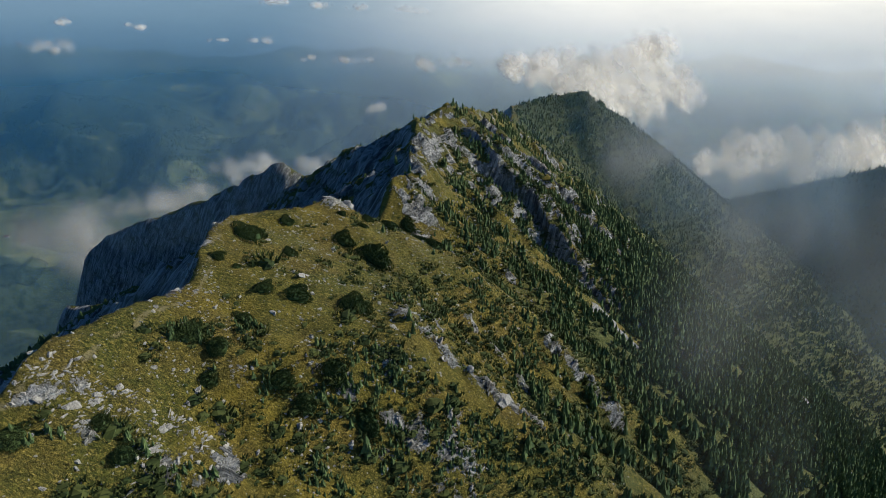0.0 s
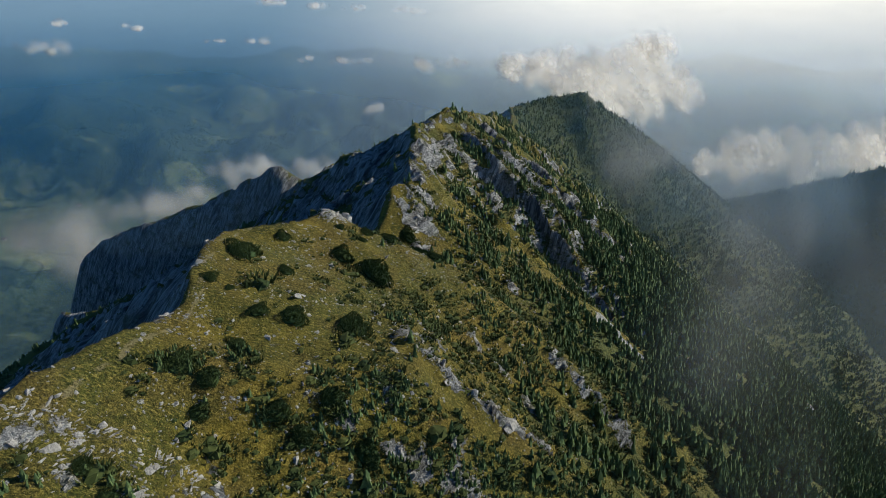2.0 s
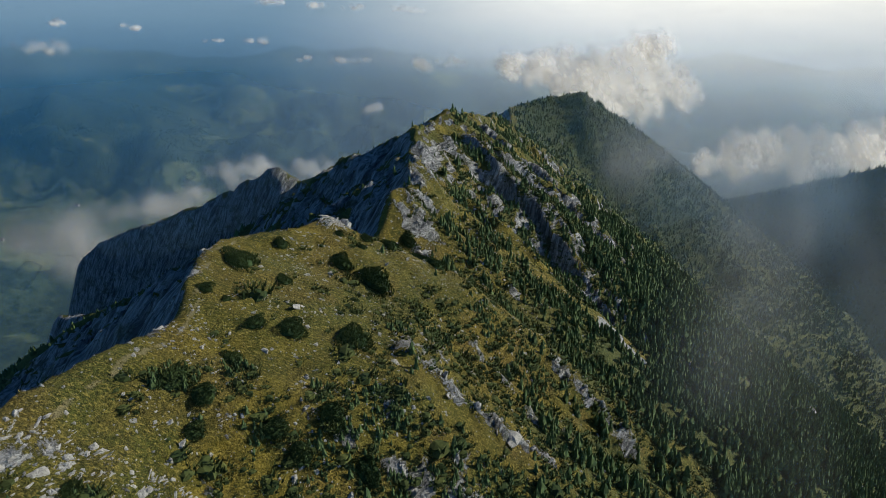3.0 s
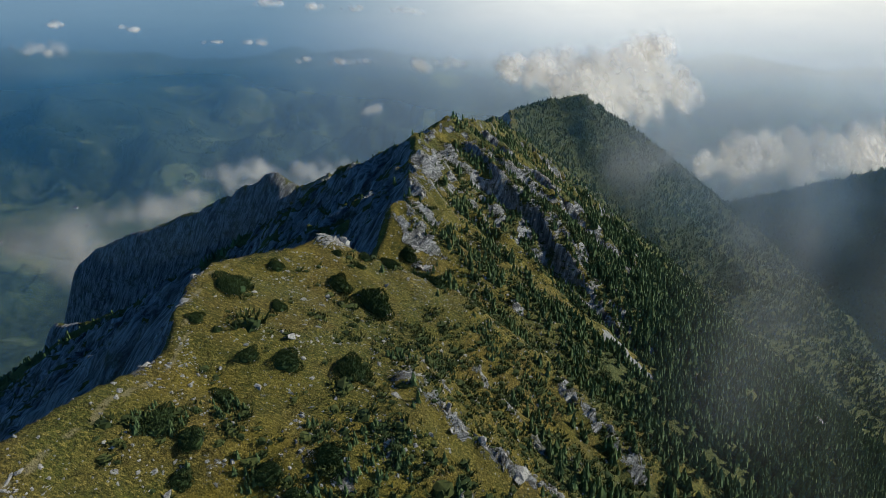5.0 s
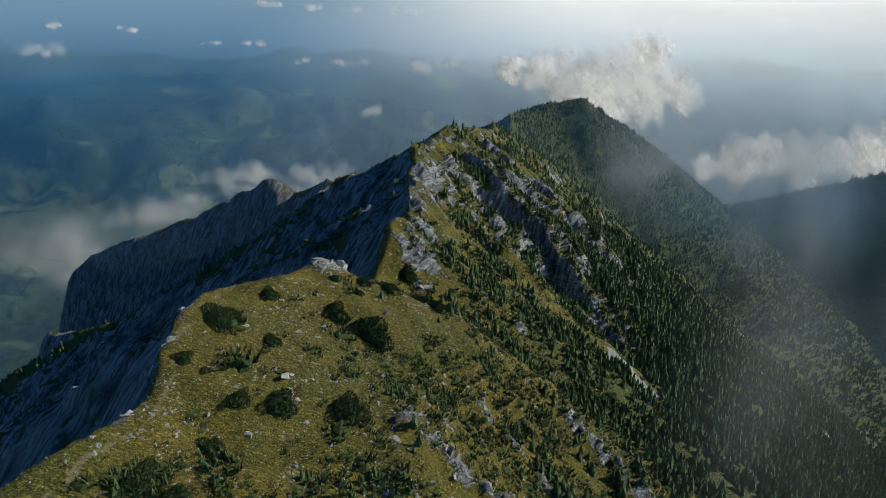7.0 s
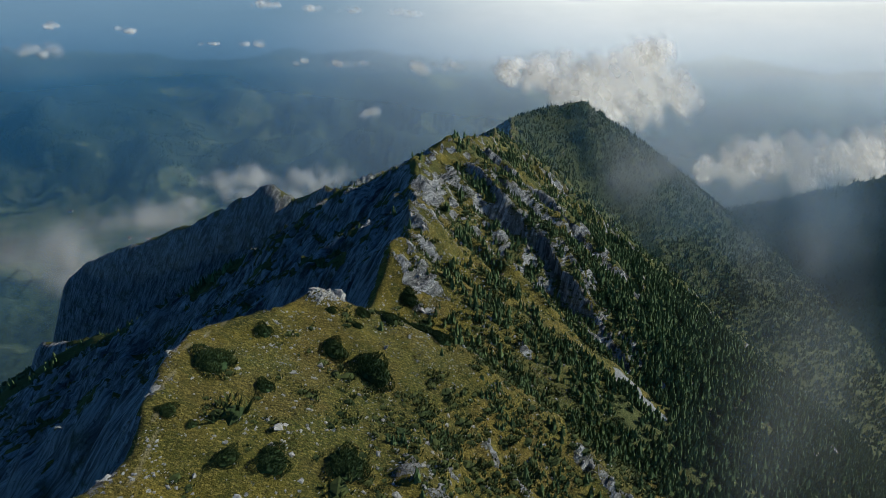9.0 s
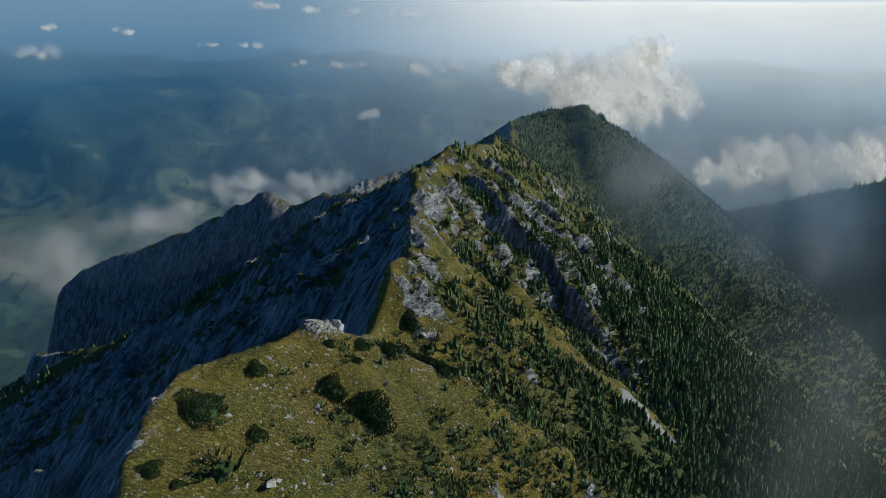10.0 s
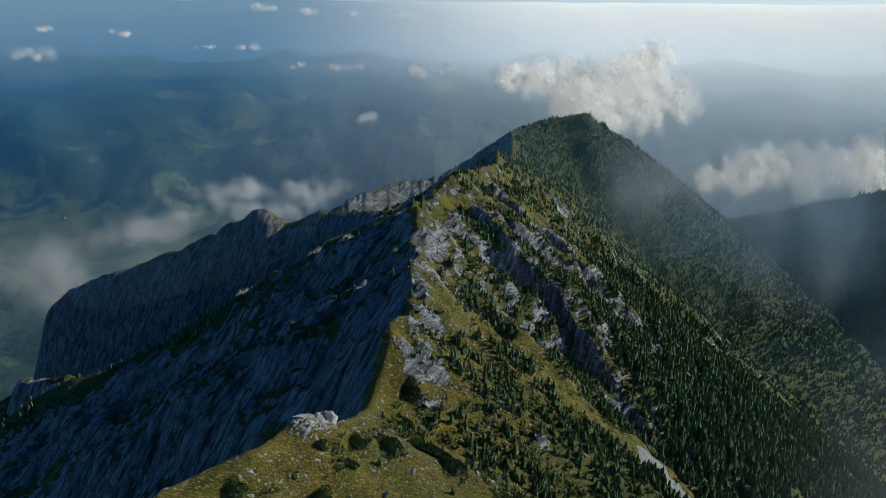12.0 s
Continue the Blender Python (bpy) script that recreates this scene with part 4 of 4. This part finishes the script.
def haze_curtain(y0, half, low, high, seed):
    """An added upright sheet tinted to paint blue air haze, wavy, fading at its rim."""
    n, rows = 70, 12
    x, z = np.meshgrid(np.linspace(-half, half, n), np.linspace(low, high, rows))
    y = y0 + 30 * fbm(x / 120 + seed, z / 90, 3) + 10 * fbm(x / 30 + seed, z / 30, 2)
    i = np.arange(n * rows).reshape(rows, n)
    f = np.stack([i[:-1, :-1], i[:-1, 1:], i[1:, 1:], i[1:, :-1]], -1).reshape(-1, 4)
    me = mesh_of("haze", np.stack([x, y, z], -1).reshape(-1, 3), f, AIR_TINT, flat=False)
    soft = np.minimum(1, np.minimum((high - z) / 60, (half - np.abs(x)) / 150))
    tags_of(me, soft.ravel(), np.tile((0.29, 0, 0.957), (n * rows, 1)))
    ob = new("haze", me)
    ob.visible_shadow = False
    return tagged(ob, "tinted sheet painting blue air haze between the crags", "haze", kind="stuff")


# bluish tint painted on sheets for the air-light of distance
AIR_TINT = mist_material("blue air", (0.18, 0.32, 0.45), 0.002, 0.0, 0.4, 0.20, 0.8)
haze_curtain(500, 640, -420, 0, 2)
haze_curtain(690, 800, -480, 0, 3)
# blue-grey tint on added sheets, painting haze over the gorge's far side
GORGE_TINT = mist_material("painted gorge haze", (0.17, 0.24, 0.31), 0.003, 0.0, 0.5, 0.08)
cloud("haze", "tinted sheets painting blue haze in the gorge", (500, 800, -225), (260, 120, 70), 22, 150, 71, GORGE_TINT, "haze", lumps=6, aim=DRIFT)
VEIL = mist_material("thin mist", (0.50, 0.51, 0.51), 0.02, 0.3, 0.7, 0.035)
cloud("mist", "thin grey mist hanging over the wooded slope", (72, 122, -68), (42, 32, 34), 26, 34, 63, VEIL, "mist", lumps=6, aim=DRIFT)


def backdrop_material():
    """The far plain and the hazy air over it as a self-glowing backdrop, painted brighter towards the sun."""
    m = Nodes("glowing painted distance")
    m.tree.nodes.remove(m.bsdf)
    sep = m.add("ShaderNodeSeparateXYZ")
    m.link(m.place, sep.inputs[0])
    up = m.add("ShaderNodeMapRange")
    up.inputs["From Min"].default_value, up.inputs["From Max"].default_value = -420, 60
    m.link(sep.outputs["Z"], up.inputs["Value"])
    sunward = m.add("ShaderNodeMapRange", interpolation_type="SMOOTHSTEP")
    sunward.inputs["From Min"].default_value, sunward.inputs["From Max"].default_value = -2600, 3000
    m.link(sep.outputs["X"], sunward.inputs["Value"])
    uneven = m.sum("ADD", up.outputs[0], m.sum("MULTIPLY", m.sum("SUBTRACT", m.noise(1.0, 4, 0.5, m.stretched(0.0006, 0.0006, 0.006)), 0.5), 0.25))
    # haze upwards and glow sunward are painted into these emission colours
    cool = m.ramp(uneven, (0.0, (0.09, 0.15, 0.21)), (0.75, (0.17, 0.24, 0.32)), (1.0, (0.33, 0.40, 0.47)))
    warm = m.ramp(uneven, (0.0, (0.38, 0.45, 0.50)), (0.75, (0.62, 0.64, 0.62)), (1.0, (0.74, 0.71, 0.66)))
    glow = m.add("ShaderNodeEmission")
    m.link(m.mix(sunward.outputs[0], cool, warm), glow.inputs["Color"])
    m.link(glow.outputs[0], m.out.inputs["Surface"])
    return m.mat


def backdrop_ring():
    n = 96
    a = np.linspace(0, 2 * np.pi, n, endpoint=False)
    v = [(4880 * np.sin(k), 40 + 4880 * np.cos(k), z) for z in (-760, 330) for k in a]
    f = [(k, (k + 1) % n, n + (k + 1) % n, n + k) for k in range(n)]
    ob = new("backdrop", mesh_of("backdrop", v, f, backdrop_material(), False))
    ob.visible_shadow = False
    return tagged(ob, "glowing backdrop painted as hazy far plain and bright air at the horizon", "distance", kind="structure")


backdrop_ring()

# ---------------------------------------------------------------- limestone blocks and stones


def stone_material():
    m = Nodes("limestone")
    r = m.add("ShaderNodeNewGeometry").outputs["Random Per Island"]
    own = m.add("ShaderNodeObjectInfo").outputs["Random"]
    grain = m.noise(1.6, 5, 0.7)
    col = m.ramp(grain, (0.3, (0.15, 0.14, 0.12)), (0.5, (0.32, 0.30, 0.26)), (0.72, (0.50, 0.47, 0.40)))
    col = m.mix(m.sum("MULTIPLY", m.sum("ADD", r, own), 0.25), col, (0.22, 0.20, 0.17))
    col = m.mix(m.ramp(m.noise(3.5, 6, 0.75, None, 0.8), (0.36, 0.75), (0.45, 0.0)), col, (0.05, 0.05, 0.05))
    m.bump(m.noise(2.5, 6, 0.7), 0.8, 0.35)
    return m.end(col, 0.9, 0.2)


STONE = stone_material()


def stone_shape(seed, rings=2, sides=6, rough=0.22, tall=0.8):
    v, f = dome(rings, sides, seed, rough, tall)
    g = np.random.default_rng(seed + 500)
    cut = g.normal(0, 1, (5, 3))
    cut /= np.linalg.norm(cut, axis=1)[:, None]
    for n in cut:
        over = np.maximum(v @ n - g.uniform(0.45, 0.75), 0)
        v = v - over[:, None] * n
    v[-sides:, 2] -= 0.25
    return v, f


def stony(x, y):
    r = x - np.interp(y, _ys, CREST_X)
    return (0.25 + 0.75 * smooth(-0.1, 0.3, fbm(x / 9 + 7, y / 9, 4))) * smooth(-2, 2, r) * (1 - 0.8 * smooth(30, 70, r)) * (1 - 0.5 * at_ground(x, y, wood))


p, g = scatter(42000, -62, 60, 46, 300, stony, 101)
spread("loose_stones", "pale limestone stones strewn over the grass", "stone", [stone_shape(110 + k) for k in range(5)], p + (0, 0, 0.1), g.gamma(1.3, 0.10, len(p)) + 0.11, g, STONE, (0.6, 1.1), 0.2)
p, g = scatter(30000, -62, 60, 46, 330, lambda x, y: np.maximum(smooth(0.3, 0.7, at_ground(x, y, rock)), 0.8 * smooth(0.2, 0.6, spots(x, y, FLAKY + OUTCROPS))) * (x - np.interp(y, _ys, CREST_X) > -4) * (x - np.interp(y, _ys, CREST_X) < 75), 102)
spread("broken_rock", "broken pale limestone slabs on the outcrops", "stone", [stone_shape(120 + k, 3, 7) for k in range(5)], p, g.gamma(1.7, 0.17, len(p)) + 0.14, g, STONE, (0.5, 1.3), 0.55, 1.2, 0.42)

p, g = scatter(9000, -57, -28, 57, 78, lambda x, y: smooth(0.0, 0.25, fbm(x / 2.2, y / 3.5, 3)) * smooth(0.2, 0.7, spots(x, y, FLAKY)) * (x - np.interp(y, _ys, CREST_X) > -2), 103)
spread("broken_rock", "pale limestone flakes standing out of the dry grass", "stone", [stone_shape(130 + k, 3, 7) for k in range(5)], p, g.gamma(2.0, 0.09, len(p)) + 0.11, g, STONE, (0.4, 0.9), 0.5, 1.2, 0.35)
p, g = scatter(5000, -38, -22, 148, 163, lambda x, y: smooth(0.2, 0.7, spots(x, y, FLAKY)), 104)
spread("broken_rock", "pale limestone rubble on the knoll's end", "stone", [stone_shape(130 + k, 3, 7) for k in range(5)], p, g.gamma(2.0, 0.13, len(p)) + 0.12, g, STONE, (0.5, 1.2), 0.5, 1.2, 0.5)

# larger blocks: x, y, radius, height
BLOCKS = [(-26.8, 160.2, 2.5, 3.0), (-29.6, 159.6, 2.4, 1.8), (-25.0, 157.8, 1.8, 1.5), (-33, 157, 1.6, 1.2), (-47.2, 68.2, 0.9, 0.8), (-42.0, 69.6, 0.9, 1.0),
          (-36.4, 72.7, 1.0, 1.1), (-35.1, 70.6, 0.8, 0.9), (-29.9, 89.9, 0.8, 0.9), (-39.7, 84.3, 0.8, 0.7), (-24.6, 115.0, 1.4, 1.0), (-22.7, 112.4, 1.0, 0.8)]
BLOCKS_LOW = [(-5.5, 109.6, 1.7, 1.5), (-1.2, 107.2, 1.9, 1.8), (2.6, 106.2, 1.5, 1.7), (5.6, 105.6, 2.0, 2.0), (9.9, 105.4, 2.2, 2.2), (12.5, 106, 1.7, 1.9), (17.0, 106.4, 2.0, 1.7),
              (21, 107.2, 1.8, 1.5), (32, 146.5, 1.9, 2.2), (37, 144.9, 1.8, 2.2), (41, 143, 2.0, 2.3), (46, 140, 1.7, 1.8), (13.6, 126.7, 1.3, 1.3), (18.7, 120.2, 1.4, 1.6),
              (-45.6, 99.1, 1.0, 0.9), (-47.6, 112.2, 0.9, 0.8), (-49.6, 122.2, 0.8, 0.9)]
blocks = [tagged(new("boulder", mesh_of("boulder", *stone_shape(140 + k, 6, 12, 0.10, 0.9), STONE)), "weathered pale limestone block set in the slope", "rock", "limestone blocks") for k in range(5)]
taken = set()
g = np.random.default_rng(9)
for j, (x, y, rad, tall) in enumerate(BLOCKS + BLOCKS_LOW):
    z = float(at_ground(np.array([x]), np.array([y]), gz)[0]) - 0.3
    shrink = 0.85 if j == 0 else 0.5
    m = Matrix.LocRotScale((x, y, z), Euler((g.normal(0, 0.2), g.normal(0, 0.2), g.uniform(0, 6.3))), (shrink * rad, shrink * rad * g.uniform(0.6, 1.1), shrink * tall))
    if j % 5 in taken:
        copy_thing(blocks[j % 5], m).scale = m.to_scale()
    else:
        blocks[j % 5].matrix_world = m
        taken.add(j % 5)

# ---------------------------------------------------------------- the valley floor: lanes and farmhouses
LANE = Nodes("pale gravel lane")
LANE = LANE.end(LANE.ramp(LANE.noise(0.05, 3), (0.3, (0.26, 0.25, 0.22)), (0.7, (0.40, 0.38, 0.34))))
PLASTER = Nodes("whitewashed wall")
PLASTER = PLASTER.end(PLASTER.ramp(PLASTER.noise(0.8, 3), (0.3, (0.55, 0.53, 0.49)), (0.7, (0.72, 0.70, 0.66))))
TILES = Nodes("red roof tiles")
TILES = TILES.end(TILES.ramp(TILES.noise(1.5, 4), (0.3, (0.16, 0.05, 0.035)), (0.7, (0.30, 0.10, 0.06))))


def lane(points, wide):
    p = np.array(points, float)
    u = np.linspace(0, len(p) - 1, 14 * len(p))
    x, y = np.interp(u, np.arange(len(p)), p[:, 0]), np.interp(u, np.arange(len(p)), p[:, 1])
    dx, dy = np.gradient(x), np.gradient(y)
    n = np.hypot(dx, dy)
    ox, oy = -dy / n * wide / 2, dx / n * wide / 2
    x, y = np.stack([x + ox, x - ox], 1).ravel(), np.stack([y + oy, y - oy], 1).ravel()
    i = np.arange(0, len(x) - 2, 2)
    me = mesh_of("lane", np.stack([x, y, at_ground(x, y, gz) + 1.5], 1), np.stack([i, i + 1, i + 3, i + 2], 1), LANE, False)
    return tagged(new("lane", me), "pale gravel lane across the valley meadows", "road", kind="structure")


lane([(-1750, 1650), (-1450, 1760), (-1150, 1830), (-900, 1960)], 4)
lane([(-800, 2700), (-700, 2850), (-760, 3010), (-900, 3060), (-980, 2960)], 6)


def farmhouse():
    house = tagged(new("farmhouse"), "small whitewashed farmhouse with a red tiled roof", "house", "farmhouses in the valley")
    bm = bmesh.new()
    bmesh.ops.create_cube(bm, size=1, matrix=Matrix.Translation((0, 0, 2)) @ Matrix.Diagonal((12, 8, 5, 1)))
    me = bpy.data.meshes.new("wall")
    bm.to_mesh(me), bm.free()
    me.materials.append(PLASTER)
    new("wall", me).parent = house
    v = [(-6.6, -4.6, 4.3), (6.6, -4.6, 4.3), (6.6, 4.6, 4.3), (-6.6, 4.6, 4.3), (-6.6, 0, 8.2), (6.6, 0, 8.2)]
    me = bpy.data.meshes.new("roof")
    me.from_pydata(v, [], [(0, 1, 5, 4), (2, 3, 4, 5), (0, 4, 3), (1, 2, 5), (0, 3, 2, 1)])
    me.materials.append(TILES)
    new("roof", me).parent = house
    return house


house = farmhouse()
g = np.random.default_rng(31)
for k, (x, y) in enumerate([(-1180, 1870), (-1225, 1850), (-1120, 1800), (-1330, 1800), (-1010, 1905), (-1400, 1830), (-1205, 1985), (-940, 1890), (-1290, 2080), (-830, 2890), (-905, 3010)]):
    m = pose(x, y, float(at_ground(np.array([float(x)]), np.array([float(y)]), gz)[0]), 0, 0, g.uniform(0, 180))
    if k:
        copy_thing(house, m)
    else:
        first = m
house.matrix_world = first
